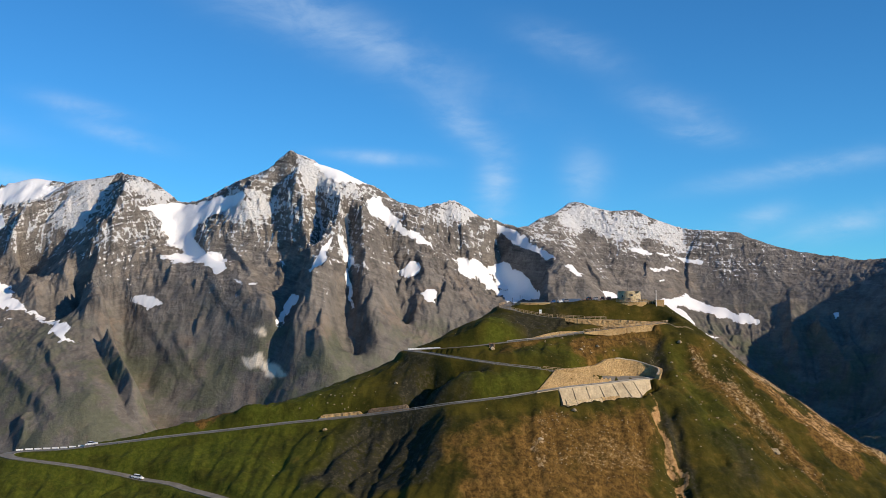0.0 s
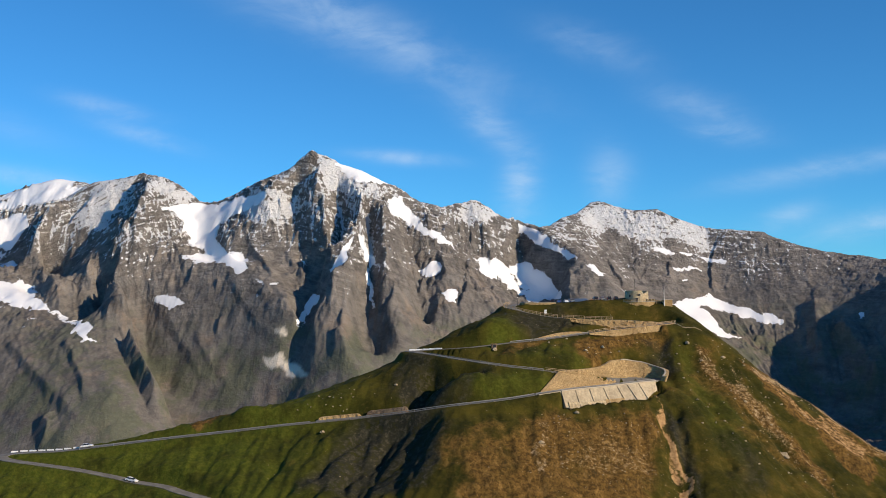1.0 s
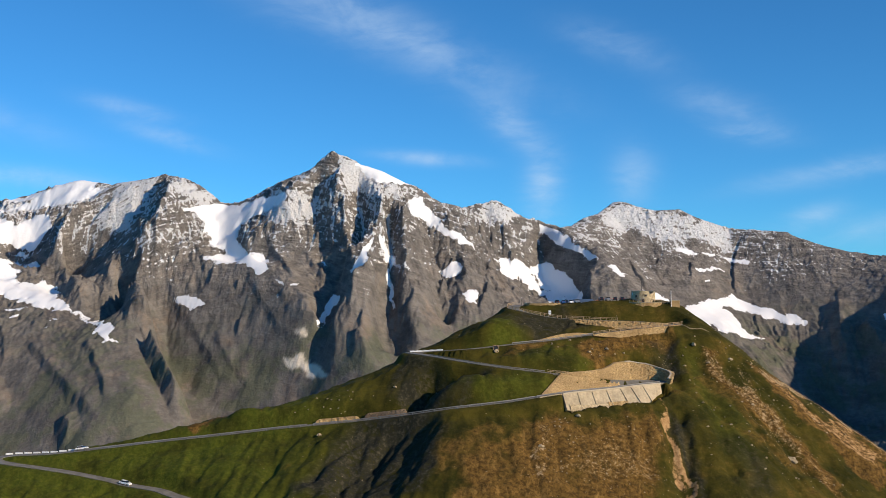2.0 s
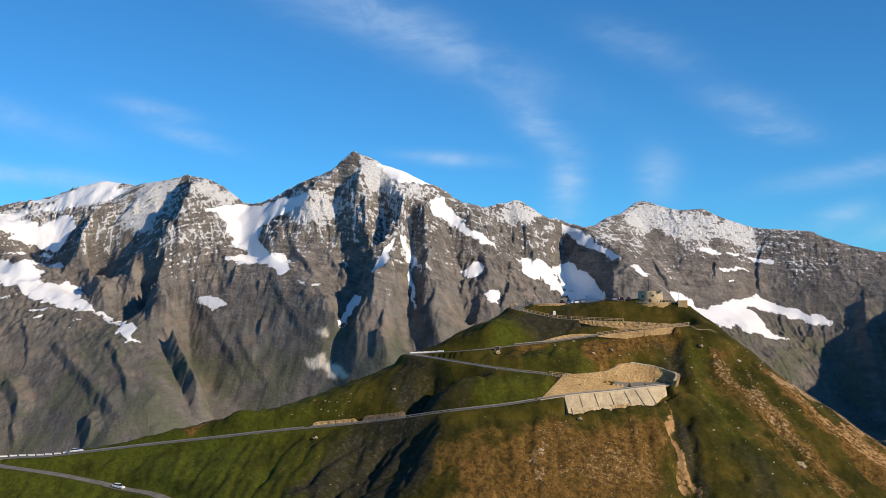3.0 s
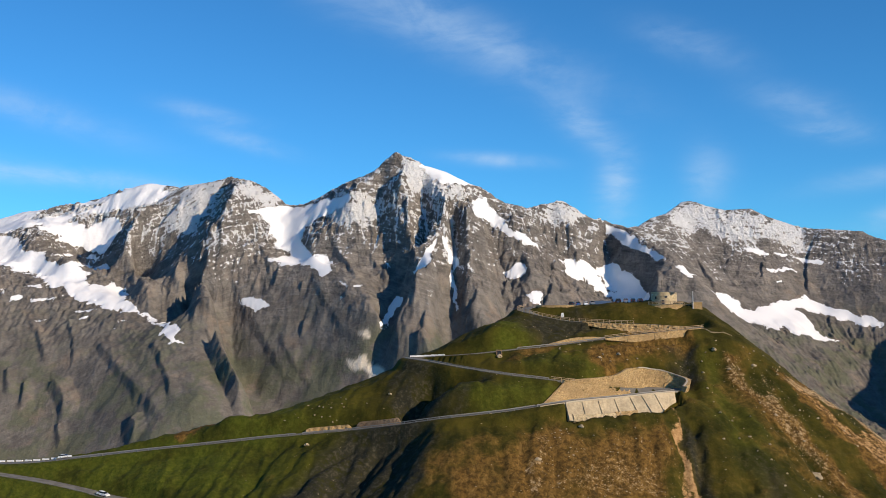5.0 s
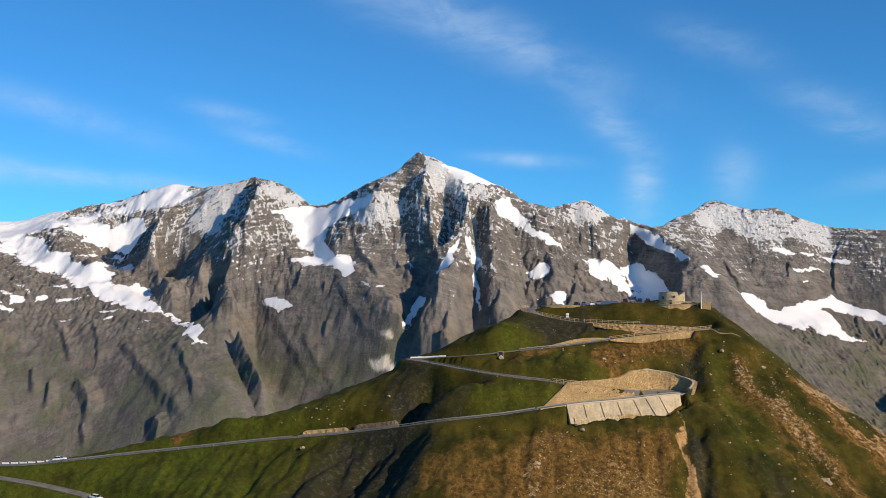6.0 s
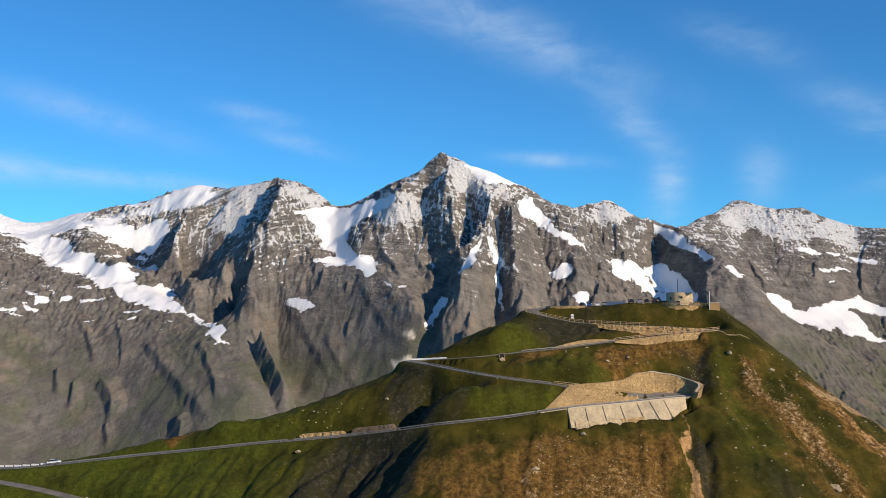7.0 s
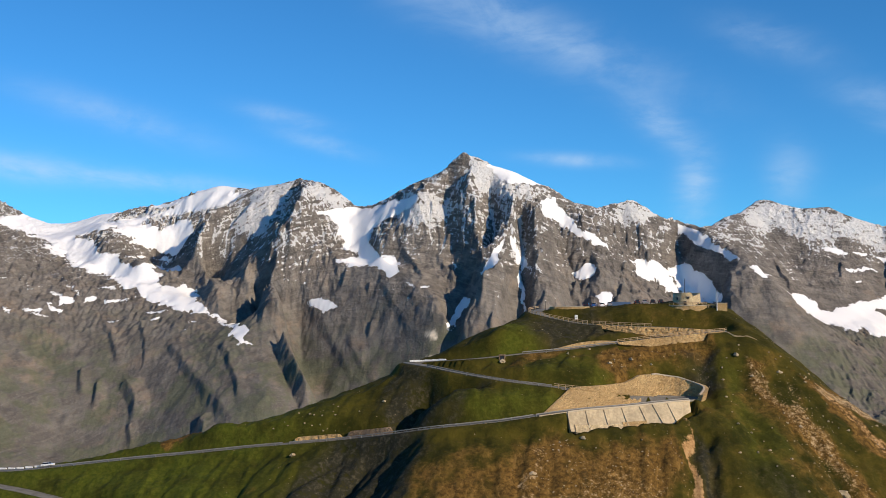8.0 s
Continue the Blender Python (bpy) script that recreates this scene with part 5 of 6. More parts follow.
part("coping", sweep(resample(lean, 80)[40:], ((-0.3, -0.15), (0.3, -0.15), (0.3, 0.2), (-0.3, 0.2))), COPING, cut_wall, "pale coping")

third_wall = thing("road_wall", pose(0, 0, 0), "tan stone retaining wall under the upper road", "retaining wall")
edge_line = beside(stretch((51, 440.6), (84.5, 451)), -(ROAD_HALF + 0.3), 0.15)
drop = np.interp(np.linspace(0, 1, len(edge_line)), (0, 0.15, 0.4, 0.62, 0.8, 1), (0.5, 1.6, 3.2, 3.6, 2.2, 1.2))
base_line = beside(edge_line, -0.8)
base_line[:, 2] -= drop
part("masonry_face", wall_solid(base_line, edge_line, 1.2, 8, 0.35, 23, 70), TAN_STONE, third_wall)

low_wall = thing("stone_edging", pose(0, 0, 0), "low tan stone wall on the uphill side of the road", "retaining wall")
edge_line = beside(stretch((31, 435.8), (52, 440.8)), ROAD_HALF + 0.35, 0.0)
tall = beside(edge_line, 0.5)
tall[:, 2] += 1.5 * np.sin(np.linspace(0.15, math.pi - 0.15, len(tall)))
part("masonry_face", wall_solid(edge_line, tall, 0.8, 4, 0.3, 29, 40), TAN_STONE, low_wall)

fourth_wall = thing("rock_wall", pose(0, 0, 0), "tan broken rock face below the summit road", "retaining wall")
edge_line = beside(stretch((83.5, 455), (44, 457.8)), ROAD_HALF + 0.25, 0.05)
wave = 0.5 * fractal(edge_line[:, 0], edge_line[:, 1], 9, 3, 37)
drop = np.interp(np.linspace(0, 1, len(edge_line)), (0, 0.3, 0.55, 0.85, 1), (1.5, 2.8, 3.2, 2.0, 0.6)) + wave
base_line = beside(edge_line, 1.0)
base_line[:, 2] -= drop
edge_line[:, 2] += np.maximum(wave, -0.1) * 0.6
part("rock_face", wall_solid(base_line[::-1], edge_line[::-1], 1.2, 9, 0.7, 41, 80), TAN_STONE, fourth_wall)

for name, a, b, tall, mat, label in (
    ("roadside_wall", (-32.5, 403.2), (-17.5, 398.8), 2.1, BROWN_STONE, "brown stone wall on the uphill side of the lower road"),
    ("roadside_rock", (-49.5, 404), (-34, 403.2), 1.5, TAN_STONE, "tan broken rock face beside the lower road"),
):
    wall = thing(name, pose(0, 0, 0), label, "retaining wall")
    edge_line = beside(stretch(a, b), ROAD_HALF + 0.4, -0.1)
    up = beside(edge_line, 0.5)
    up[:, 2] += tall * np.clip(4 * np.sin(np.linspace(0.06, math.pi - 0.06, len(up))), 0, 1)
    part("wall_face", wall_solid(edge_line, up, 0.9, 5, 0.25 if mat is BROWN_STONE else 0.6, 47, 36), mat, wall)

# ---- rails ----
post_mesh = {}


def rail_post(parent, p, heading, size, height, mat, name="post"):
    key = (size, height, mat.name)
    if key not in post_mesh:
        bm = box(bmesh.new(), (0, 0, height / 2 - 0.2), (size, size, height + 0.4), 0, size * 0.15)
        mesh = bpy.data.meshes.new(name)
        bm.to_mesh(mesh)
        bm.free()
        mesh.materials.append(mat)
        post_mesh[key] = mesh
    ob = new(name, post_mesh[key])
    ob.parent = parent
    ob.matrix_world = Matrix.Translation(p) @ Matrix.Rotation(heading, 4, "Z")


def guard_rail(a, b, side, label):
    """A steel crash barrier along a stretch of road."""
    line = beside(stretch(a, b), side * (ROAD_HALF + 0.15))
    rail = thing("guard_rail", pose(0, 0, 0), label, "guard rail", "guard rails along the road")
    part("beam", sweep(line[::2] + np.array((0, 0, 0.62)), ((-0.04, -0.15), (0.04, -0.15), (0.08, -0.08), (0.02, 0.0), (0.08, 0.08), (0.04, 0.15), (-0.04, 0.15))), STEEL, rail, "grey steel beam")
    for p, h in zip(*spaced(line, 4.0)):
        rail_post(rail, p - np.array((0, 0, 0.1)), h, 0.16, 0.85, STEEL)
    return rail


guard_rail((-133, 403.8), (-50, 403.9), -1, "grey steel guard rail on posts along the long lower road")
guard_rail((-49, 403.9), (27, 397.3), -1, "grey steel guard rail on posts beside the dark gully")
guard_rail((28, 397.6), (72, 420.5), -1, "dark grey steel guard rail on top of the concrete wall")
guard_rail((-8, 424.5), (31.5, 412.1), 1, "grey steel guard rail on posts along the second leg")
guard_rail((20, 432.6), (50.5, 440.5), -1, "grey steel guard rail on posts along the upper leg")


def timber_rail(a, b, side, label, gap=2.2):
    line = beside(stretch(a, b), side * (ROAD_HALF + 0.1), 0.1)
    rail = thing("timber_railing", pose(0, 0, 0), label, "railing", "timber railings by the summit road")
    for h in (0.55, 1.05):
        part("rail", sweep(line[::2] + np.array((0, 0, h)), ((-0.05, -0.07), (0.05, -0.07), (0.05, 0.07), (-0.05, 0.07))), PALE_WOOD, rail)
    for p, h in zip(*spaced(line, gap)):
        rail_post(rail, p, h, 0.2, 1.15, PALE_WOOD)


timber_rail((51, 440.7), (84.9, 452.5), -1, "pale weathered timber railing on the wall of the upper hairpin")
timber_rail((62, 456.1), (42, 458.1), 1, "pale weathered timber railing above the rock face")
timber_rail((41, 458.4), (24, 471), 1, "pale weathered timber railing round the last bend", 1.7)
timber_rail((31.5, 412.2), (40, 413.2), 1, "short weathered timber railing above the masonry slope")

# ---- white blocks at the bends ----
block_bm = box(bmesh.new(), (0, 0, 0.3), (2.5, 0.45, 0.6), 0, 0.07)
block = part("barrier_block", block_bm, WHITE)
tagged(block, "white painted concrete barrier block at the hairpin edge", "barrier block", "white blocks round the hairpin")
line = beside(stretch((-157, 403.2), (-134, 403.8)), ROAD_HALF + 0.2)
spots = list(zip(*spaced(line, 3.2)))
for i, (p, h) in enumerate(spots):
    m = Matrix.Translation((p[0], p[1], p[2] - 0.05)) @ Matrix.Rotation(h, 4, "Z")
    if i:
        copy_thing(block, m)
    else:
        block.matrix_world = m
bend = beside(stretch((-15.6, 432.9), (-5, 432.0)), ROAD_HALF + 0.1)
for p, h in zip(*spaced(bend, 2.55)):
    ob = copy_thing(block, Matrix.Translation((p[0], p[1], p[2] - 0.05)) @ Matrix.Rotation(h, 4, "Z"))
    tagged(ob, "white painted concrete barrier block at the upper bend", "barrier block", "white blocks at the upper bend")


# ---- cars ----
def car(m, paint, label, group="", tall=0.0):
    """A small car, its nose along x."""
    base = thing("car", m, label, "car", group)
    bm, half = bmesh.new(), 0.86
    shape = ((-2.1, 0.32), (2.1, 0.32), (2.16, 0.62), (1.95, 0.82), (1.05, 0.98), (-1.95, 1.02 + tall), (-2.14, 0.75))
    rings = [[bm.verts.new((x, s * (half - (0.06 if z > 0.9 else 0)), z)) for x, z in shape] for s in (-1, 1)]
    bm.faces.new(rings[0])
    bm.faces.new(rings[1][::-1])
    for k in range(len(shape)):
        bm.faces.new((rings[0][k - 1], rings[0][k], rings[1][k], rings[1][k - 1]))
    bmesh.ops.recalc_face_normals(bm, faces=bm.faces)
    bmesh.ops.bevel(bm, geom=list(bm.edges), offset=0.05, segments=2, affect="EDGES")
    body = part("body", bm, paint, base)
    bm = bmesh.new()
    low, high = ((-1.8, 0.98), (1.15, 0.96)), ((-1.35, 1.44 + tall), (0.25, 1.44 + tall))
    rings = [[bm.verts.new((x, s * w, z)) for x, z in pair for s in (-1, 1)] for pair, w in ((low, 0.78), (high, 0.62))]
    for k in ((0, 1), (1, 3), (3, 2), (2, 0)):
        bm.faces.new((rings[0][k[0]], rings[0][k[1]], rings[1][k[1]], rings[1][k[0]]))
    bmesh.ops.recalc_face_normals(bm, faces=bm.faces)
    part("window_band", bm, GLASS_DARK, body, "dark tinted windows")
    part("roof", box(bmesh.new(), (-0.55, 0, 1.45 + tall), (1.68, 1.28, 0.06), 0, 0.02), paint, body)
    for x in (-1.3, 1.3):
        for s in (-1, 1):
            wheel = part("wheel", tube(bmesh.new(), (x, s * 0.78, 0.31), 0.31, 0.2, "Y", 16), RUBBER, base, "black rubber tyre")
            part("rim", tube(bmesh.new(), (x, s * 0.885, 0.31), 0.19, 0.02, "Y", 10), STEEL, wheel, "grey metal rim")
    for s in (-1, 1):
        part("headlight", box(bmesh.new(), (2.08, s * 0.62, 0.68), (0.14, 0.3, 0.14), 0, 0.03), LAMP_CLEAR, base, "clear headlight")
        part("tail_light", box(bmesh.new(), (-2.1, s * 0.66, 0.8), (0.1, 0.22, 0.2), 0, 0.03), LAMP_RED, base, "red tail light")
        part("mirror", box(bmesh.new(), (0.75, s * 0.95, 1.0), (0.14, 0.2, 0.13), 0, 0.03), paint, base)
    return base


def on_road(x, y, flip=0.0, shift=0.0):
    i = int(np.argmin(np.hypot(road_line[:, 0] - x, road_line[:, 1] - y)))
    p, q = road_line[i], road_line[min(i + 2, len(road_line) - 1)]
    h = math.atan2(q[1] - p[1], q[0] - p[0])
    pitch = math.atan2(q[2] - p[2], math.hypot(q[0] - p[0], q[1] - p[1]))
    return Matrix.Translation((p[0] - math.sin(h) * shift, p[1] + math.cos(h) * shift, p[2] + 0.055)) @ Matrix.Rotation(h, 4, "Z") @ Matrix.Rotation(-pitch, 4, "Y") @ Matrix.Rotation(flip, 4, "Z")


car(on_road(-108.8, 384.5, math.pi, 1.0), CAR_WHITE, "white car driving down the lower grey road")
car(on_road(-131, 403.9, 0, 1.0), CAR_WHITE, "white car on the road above the hairpin")
SUMMIT = 100.9
for x, turn, paint, label in (
    (57.6, 95, CAR_DARK, "dark car parked on the summit car park"), (60.4, 92, CAR_SILVER, "silver car parked on the summit car park"),
    (63.2, 88, CAR_DARK, "dark car parked on the summit car park"), (65.9, 93, CAR_DARK, "dark car parked beside the stone terrace"),
    (42.6, 85, CAR_BLUE, "blue car parked on the summit car park"), (45.4, 94, CAR_WHITE, "white car parked on the summit car park"),
    (48.0, 90, CAR_SILVER, "silver car parked in front of the blue-roofed hut"), (40.0, 80, CAR_DARK, "dark car parked near the summit parapet"),
):
    z = max(ground(x, 470), ground(x, 468.5), ground(x, 471.5)) + 0.02
    car(pose(x, 470.2, z, 0, 0, turn), paint, label, "cars parked on the summit")

# ---- summit ----
tower = thing("stone_tower", pose(75.0, 473.0, 100.9), "round tan stone lookout tower with a slanting roofless gap", "tower")
bm = bmesh.new()
R, N = 4.9, 40
for i in range(N):
    a0, a1 = 2 * math.pi * i / N, 2 * math.pi * (i + 1) / N
    cols = []
    for a in (a0, a1):
        d = math.degrees(a) % 360
        top = 5.3
        if 292 < d < 352:
            top = 3.9 + 1.2 * (d - 292) / 60
        cols.append([bm.verts.new((r * math.cos(a), r * math.sin(a), z)) for r, z in ((R * 1.04, -0.4), (R, 2.0), (R * 0.97, top), (R * 0.85, top), (R * 0.85, -0.4))])
    for k in range(4):
        bm.faces.new((cols[0][k], cols[1][k], cols[1][k + 1], cols[0][k + 1]))
bmesh.ops.remove_doubles(bm, verts=bm.verts, dist=0.01)
bmesh.ops.recalc_face_normals(bm, faces=bm.faces)
part("tower_wall", bm, TOWER_STONE, tower)
part("roof_deck", tube(bmesh.new(), (0, 0, 3.3), R * 0.86, 0.25, "Z", 32), CONCRETE, tower, "pale concrete deck")
# no holes are cut: dark blocks give the openings' inner shade by colour
for d, z, wd, hg in ((262, 1.1, 1.0, 2.2), (275, 3.5, 0.7, 0.7), (318, 1.2, 0.8, 1.0), (228, 3.2, 0.6, 0.9)):
    a = radians(d)
    frame_ob = part("opening", box(bmesh.new(), (R * 0.99 * math.cos(a), R * 0.99 * math.sin(a), z), (0.5, wd, hg), a), DARK_METAL_AND_SHADE, tower, "dark block painting the shade inside an opening")
    part("lintel", box(bmesh.new(), (R * 1.0 * math.cos(a), R * 1.0 * math.sin(a), z + hg / 2 + 0.12), (0.6, wd + 0.4, 0.2), a, 0.03), COPING, frame_ob, "pale stone lintel")
part("sign_plate", box(bmesh.new(), (-4.4, -1.8, 4.2), (0.5, 0.12, 0.9), -0.5, 0.02), WHITE, tower, "small white plate")
part("antenna", tube(bmesh.new(), (-0.6, 0.5, 6.6), 0.09, 7.0, "Z", 8), DARK_METAL_AND_SHADE, tower, "thin dark antenna mast")

terrace = thing("terrace", pose(75.3, 468.6, 100.9), "tan stone terrace wall in front of the tower", "terrace")
bm = bmesh.new()
curve_low = [(-6.6 + 13.2 * i / 24, -3.6 + 2.2 * (abs(i - 12) / 12) ** 2.2, -2.9 + 0.8 * (abs(i - 12) / 12) ** 2) for i in range(25)]
curve_top = [(x * 0.985, y + 0.35, 0.65) for x, y, z in curve_low]
part("terrace_wall", wall_solid(curve_low, curve_top, 5.0, 6, 0.25, 53, 40), TAN_STONE, terrace)
part("coping", sweep(resample(curve_top, 30), ((-0.25, -0.02), (0.3, -0.02), (0.3, 0.16), (-0.25, 0.16))), COPING, terrace, "pale stone coping")
top_line = resample(curve_top, 30) + np.array((0, 0.1, 0.15))
for h in (0.5, 0.95):
    part("rail", sweep(top_line + np.array((0, 0, h)), ((-0.05, -0.06), (0.05, -0.06), (0.05, 0.06), (-0.05, 0.06))), PALE_WOOD, terrace)
for p, h in zip(*spaced(top_line, 1.7)):
    post = part("post", box(bmesh.new(), (p[0], p[1], p[2] + 0.45), (0.16, 0.16, 1.1), h, 0.02), PALE_WOOD, terrace)

hut = thing("stone_hut", pose(86.7, 467.2, 98.4), "small square tan stone hut at the end of the summit railing", "hut")
part("wall", box(bmesh.new(), (0, 0, 1.9), (3.4, 3.0, 4.0), 0.1, 0.06), TAN_STONE, hut)
part("roof_slab", box(bmesh.new(), (0, 0, 3.95), (3.7, 3.3, 0.2), 0.1, 0.04), COPING, hut, "pale roof slab")
part("door", box(bmesh.new(), (-1.72, -0.4, 1.4), (0.1, 1.0, 2.1), 0.1), DARK_WOOD, hut, "dark wooden door")

pole = thing("flagpole", pose(85.0, 464.9, 98.3), "tall white flagpole beside the stone hut", "flagpole")
part("mast", tube(bmesh.new(), (0, 0, 4.0), 0.16, 8.4, "Z", 10, 0.1), WHITE, pole)
part("foot", tube(bmesh.new(), (0, 0, 0.1), 0.35, 0.6, "Z", 10), CONCRETE, pole, "concrete foot")
part("finial", tube(bmesh.new(), (0, 0, 8.3), 0.2, 0.25, "Z", 10, 0.1), DARK_METAL_AND_SHADE, pole, "dark metal cap")

link = thing("summit_railing", pose(0, 0, 0), "pale timber railing between terrace and stone hut", "railing")
line = resample([(80.6, 467.5, 100.7), (83, 467.0, 100.6), (85.3, 466.4, 100.6)], 8)
for h in (0.9, 1.4):
    part("rail", sweep(line + np.array((0, 0, h)), ((-0.05, -0.07), (0.05, -0.07), (0.05, 0.07), (-0.05, 0.07))), PALE_WOOD, link)
for p, h in zip(*spaced(line, 1.6)):
    rail_post(link, p, h, 0.18, 1.5, PALE_WOOD)


def cabin(name, m, size, tall, roof, mat, label):
    """A low hut with a gabled roof, door and windows; its long side faces -y."""
    w_, d_ = size
    base = thing(name, m, label, "hut")
    part("wall", box(bmesh.new(), (0, 0, tall / 2 - 0.2), (w_, d_, tall + 0.4), 0, 0.03), mat, base)
    bm = bmesh.new()
    ends = [[bm.verts.new((s * (w_ / 2 + 0.3), y, z)) for y, z in ((-d_ / 2 - 0.4, tall), (0, tall + d_ * 0.28), (d_ / 2 + 0.4, tall), (d_ / 2 + 0.4, tall - 0.15), (-d_ / 2 - 0.4, tall - 0.15))] for s in (-1, 1)]
    for k in range(5):
        bm.faces.new((ends[0][k - 1], ends[0][k], ends[1][k], ends[1][k - 1]))
    bm.faces.new(ends[0])
    bm.faces.new(ends[1][::-1])
    bmesh.ops.recalc_face_normals(bm, faces=bm.faces)
    part("roof", bm, roof, base)
    for x in np.linspace(-w_ / 2 + 0.9, w_ / 2 - 0.9, max(2, int(w_ / 1.8))):
        win = part("window", box(bmesh.new(), (x, -d_ / 2, tall * 0.6), (0.8, 0.1, 0.8)), WHITE, base, "white window frame")
        part("pane", box(bmesh.new(), (x, -d_ / 2 - 0.04, tall * 0.6), (0.62, 0.06, 0.62)), GLASS_DARK, win, "dark glass pane")
    part("door", box(bmesh.new(), (w_ / 2 - 0.3, -d_ / 2, 0.9), (0.5, 0.1, 1.8)), DARK_WOOD, base, "dark wooden door")


cabin("blue_roofed_hut", pose(51.2, 479.5, 100.6, 0, 0, 4), (7.5, 4.5), 1.3, ROOF_BLUE, DARK_WOOD, "long low dark hut with a blue-grey metal roof")
cabin("orange_roofed_hut", pose(56.8, 478.5, 100.6, 0, 0, 90), (3.6, 3.4), 1.3, ROOF_RUST, PALE_WOOD, "small timber hut with a rusty orange gabled roof")

parapet = thing("summit_parapet", pose(0, 0, 0), "low pale stone parapet round the summit car park", "parapet")
line = resample([(26.5, 470.5, 100.6), (28.5, 467.6, 100.7), (34, 466.8, 100.7), (41, 467.0, 100.7)], 30)
part("parapet_wall", wall_solid(line - np.array((0, 0, 0.5)), line + np.array((0, 0, 0.75)), 0.45, 3, 0.12, 59), TAN_STONE, parapet)
part("coping", sweep(line + np.array((0, 0, 0.75)), ((-0.1, 0), (0.55, 0), (0.55, 0.12), (-0.1, 0.12))), COPING, parapet, "pale stone coping")

board = thing("notice_board", pose(36.5, 463.4, ground(36.5, 463.4)), "white notice board on two posts on the grass bank", "notice board")
part("panel", box(bmesh.new(), (0, 0, 1.35), (1.05, 0.08, 1.7), 0, 0.02), WHITE, board)
part("print", box(bmesh.new(), (0, -0.05, 1.35), (0.8, 0.02, 0.12)), DARK_METAL_AND_SHADE, board, "row of unreadable dark print")
for x in (-0.4, 0.4):
    part("post", box(bmesh.new(), (x, 0.05, 0.5), (0.09, 0.09, 1.6)), PALE_WOOD, board)

for x, y, tall, label in ((25.3, 468.2, 3.4, "slim grey lamp post at the summit bend"), (28.6, 470.5, 3.9, "slim grey signpost beside the summit parapet")):
    mast = thing("lamp_post", pose(x, y, ground(x, y)), label, "lamp post")
    part("pole", tube(bmesh.new(), (0, 0, tall / 2 - 0.1), 0.08, tall, "Z", 8), DARK_METAL_AND_SHADE, mast)
    part("head", box(bmesh.new(), (0.1, 0, tall - 0.05), (0.5, 0.3, 0.2), 0.4, 0.04), WHITE, mast, "pale lamp head")

path_line = dense([(85.2, 449.6, 0), (89.1, 447.6, 0), (96.5, 447.6, 0)], 0.8)
path_line[:, 2] = [ground(x, y) for x, y in path_line[:, :2]]
tagged(ribbon("footpath", path_line, 0.45, 0.12, plain("trodden_earth", (0.34, 0.26, 0.15), 0.95)), "narrow trodden earth footpath across the steep turf", "footpath", kind="structure")

portal = thing("culvert_portal", pose(14.6, 426.2, ground(14.6, 426.2) - 0.3, 0, 0, 5), "small dark culvert mouth framed in rough stone", "culvert")
# solid block, coloured dark for the shade within the mouth
part("opening", box(bmesh.new(), (0, 0.1, 0.75), (1.3, 1.0, 1.5), 0, 0.1), DARK_METAL_AND_SHADE, portal, "dark block painting the shade in the culvert mouth")
for x in (-0.85, 0.85):
    part("jamb", box(bmesh.new(), (x, 0, 0.7), (0.45, 1.1, 1.7), 0, 0.08), BROWN_STONE, portal)
part("lintel", box(bmesh.new(), (0, 0, 1.65), (2.2, 1.1, 0.35), 0, 0.08), BROWN_STONE, portal)

# ---- boulders and loose stones ----
rng = np.random.default_rng(7)


def stone_shape(bm, centre, size, seed):
    made = bmesh.ops.create_icosphere(bm, subdivisions=2, radius=size)
    for v in made["verts"]:
        k = 1 + 0.55 * noise.noise(v.co / size * 1.3 + Vector((seed, 0, 0)))
        k = round(k * 4) / 4 + 0.15 * noise.noise(v.co / size * 3)
        v.co = Vector((v.co.x * k * 1.15, v.co.y * k * 0.8, v.co.z * k * 0.62)) + Vector(centre)
    return bm


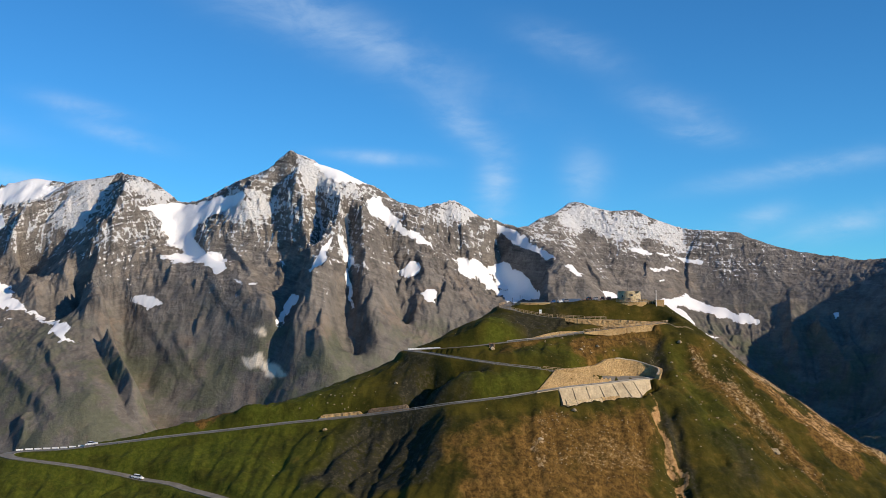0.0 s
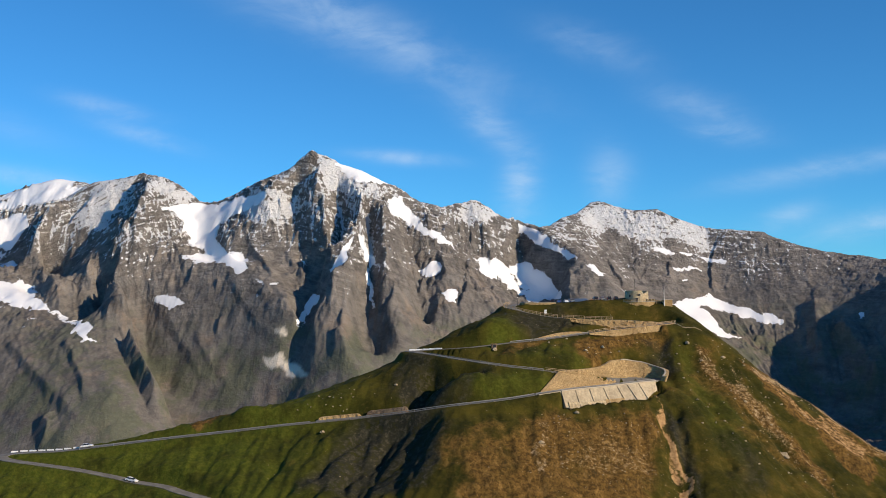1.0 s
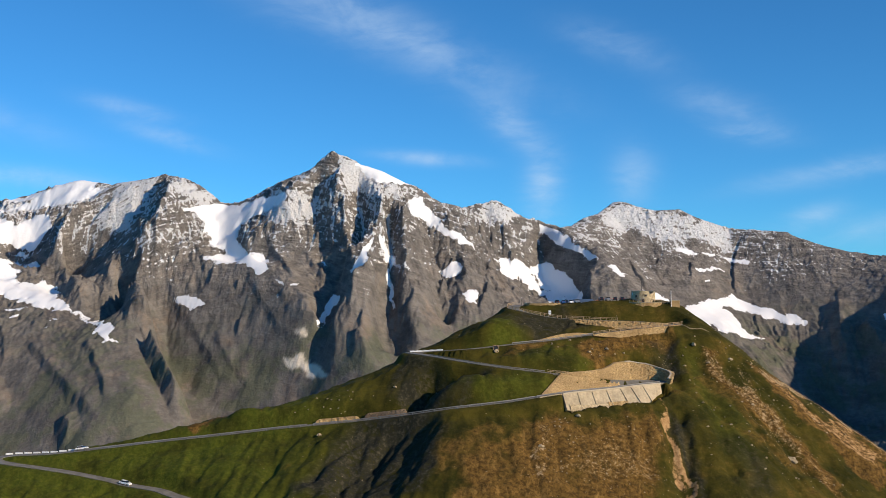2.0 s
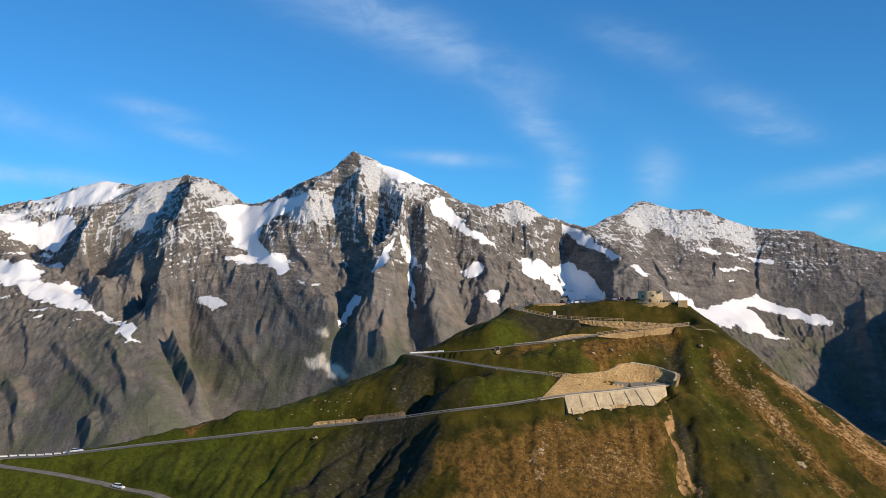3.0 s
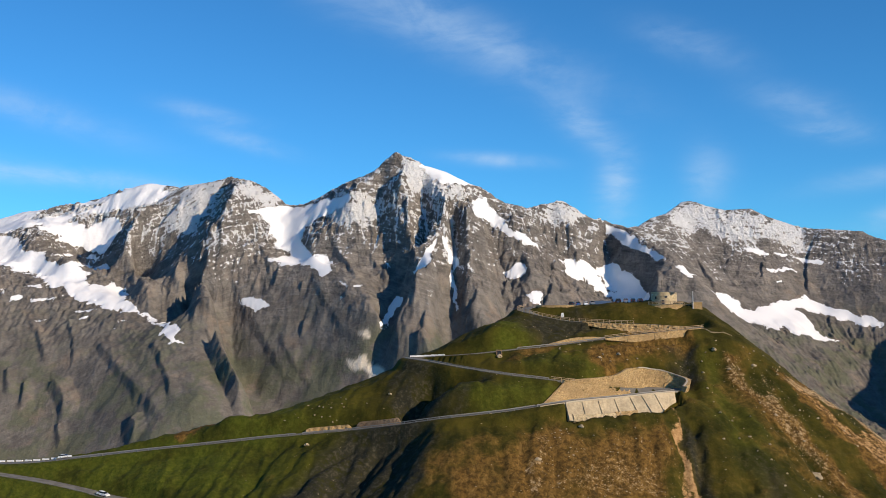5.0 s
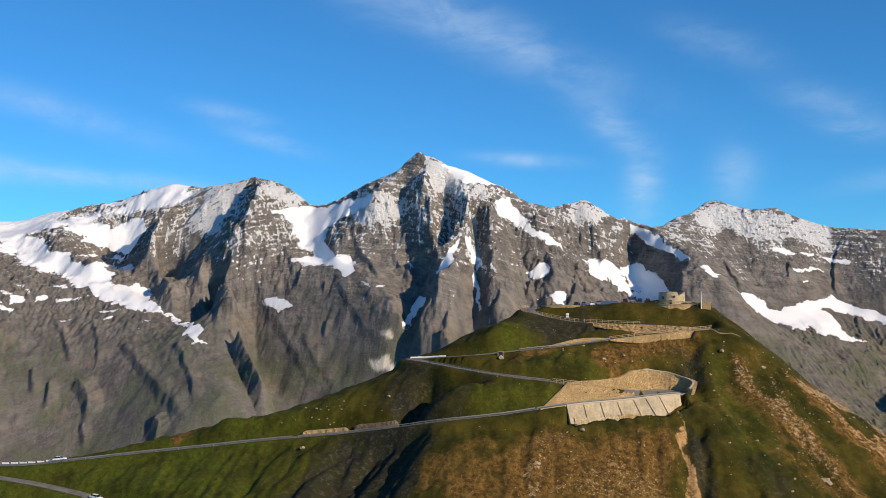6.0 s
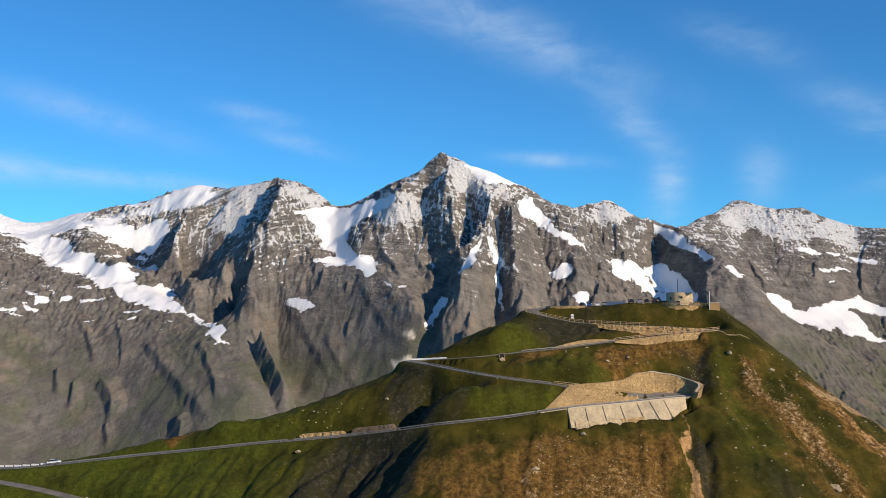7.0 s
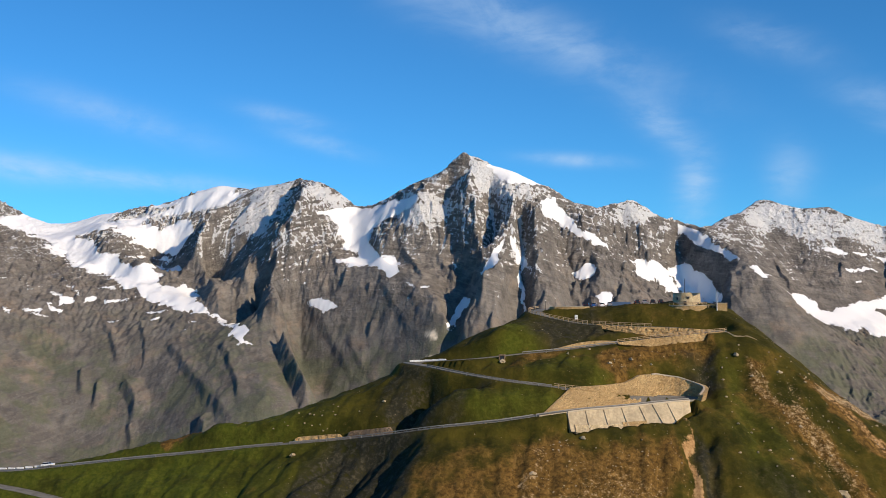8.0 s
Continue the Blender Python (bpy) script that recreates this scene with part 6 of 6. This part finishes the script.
stones = [part("boulder", stone_shape(bmesh.new(), (0, 0, 0), 1.0, 3.7 * i), BOULDER) for i in range(4)]
for s in stones:
    tagged(s, "pale weathered boulder lying in the grass", "boulder", "boulders on the hillside")
placed = [(115.2, 402.5, 1.9), (89, 438.6, 1.1), (102.2, 437.0, 0.8), (55.7, 431.0, 0.8), (49.1, 428.0, 0.7), (62, 432, 0.5), (28.9, 377.5, 0.9), (42, 392.6, 0.9), (-46, 396, 0.9), (-21.5, 413.4, 0.6), (14.9, 425.4, 1.1), (93.5, 433.5, 0.6)]
for _ in range(70):
    x, y = rng.uniform(84, 135), rng.uniform(388, 445)
    placed.append((x, y, rng.uniform(0.18, 0.5)))
for _ in range(60):
    x, y = rng.uniform(30, 70), rng.uniform(368, 396)
    placed.append((x, y, rng.uniform(0.12, 0.34)))
for _ in range(24):
    x, y = rng.uniform(-58, -28), rng.uniform(405, 416)
    placed.append((x, y, rng.uniform(0.12, 0.38)))
for _ in range(30):
    x, y = rng.uniform(20, 80), rng.uniform(424, 440)
    placed.append((x, y, rng.uniform(0.15, 0.45)))
used = set()
for i, (x, y, size) in enumerate(placed):
    if min(np.hypot(road_line[:, 0] - x, road_line[:, 1] - y)) < ROAD_HALF + 1.2:
        continue
    m = Matrix.Translation((x, y, ground(x, y) + size * 0.2)) @ Matrix.Rotation(i * 1.7, 4, "Z") @ Matrix.Diagonal((size, size, size, 1))
    k = i % 4
    if k in used:
        copy_thing(stones[k], m).scale = (size, size, size)
    else:
        stones[k].matrix_world = m
        used.add(k)

verts, faces = [], []
tries = rng.uniform((-70, 355), (160, 462), (60000, 2))
for x, y in tries:
    i, j = int((x + 240) / 0.8), int((y - 300) / 0.8)
    if rng.random() > 0.02 + rubble[j, i] * 0.5 or far[j, i] < ROAD_HALF + 1:
        continue
    s, z, n = rng.uniform(0.08, 0.3) * (1.4 if rng.random() < 0.1 else 1), hz[j, i], len(verts)
    for a in range(4):
        t = a * 1.571 + rng.uniform(-0.5, 0.5)
        verts.append((x + s * math.cos(t) * rng.uniform(0.7, 1.3), y + s * math.sin(t), z + rng.uniform(-0.1, 0.15) * s))
    verts.append((x + 0.2 * s, y, z + s * rng.uniform(0.5, 0.9)))
    faces += [(n, n + 1, n + 4), (n + 1, n + 2, n + 4), (n + 2, n + 3, n + 4), (n + 3, n, n + 4)]
mesh = bpy.data.meshes.new("loose_stones")
mesh.from_pydata(verts, [], faces)
mesh.materials.append(BOULDER)
tagged(new("loose_stones", mesh), "pale loose stones scattered over the turf", "stones", kind="stuff")
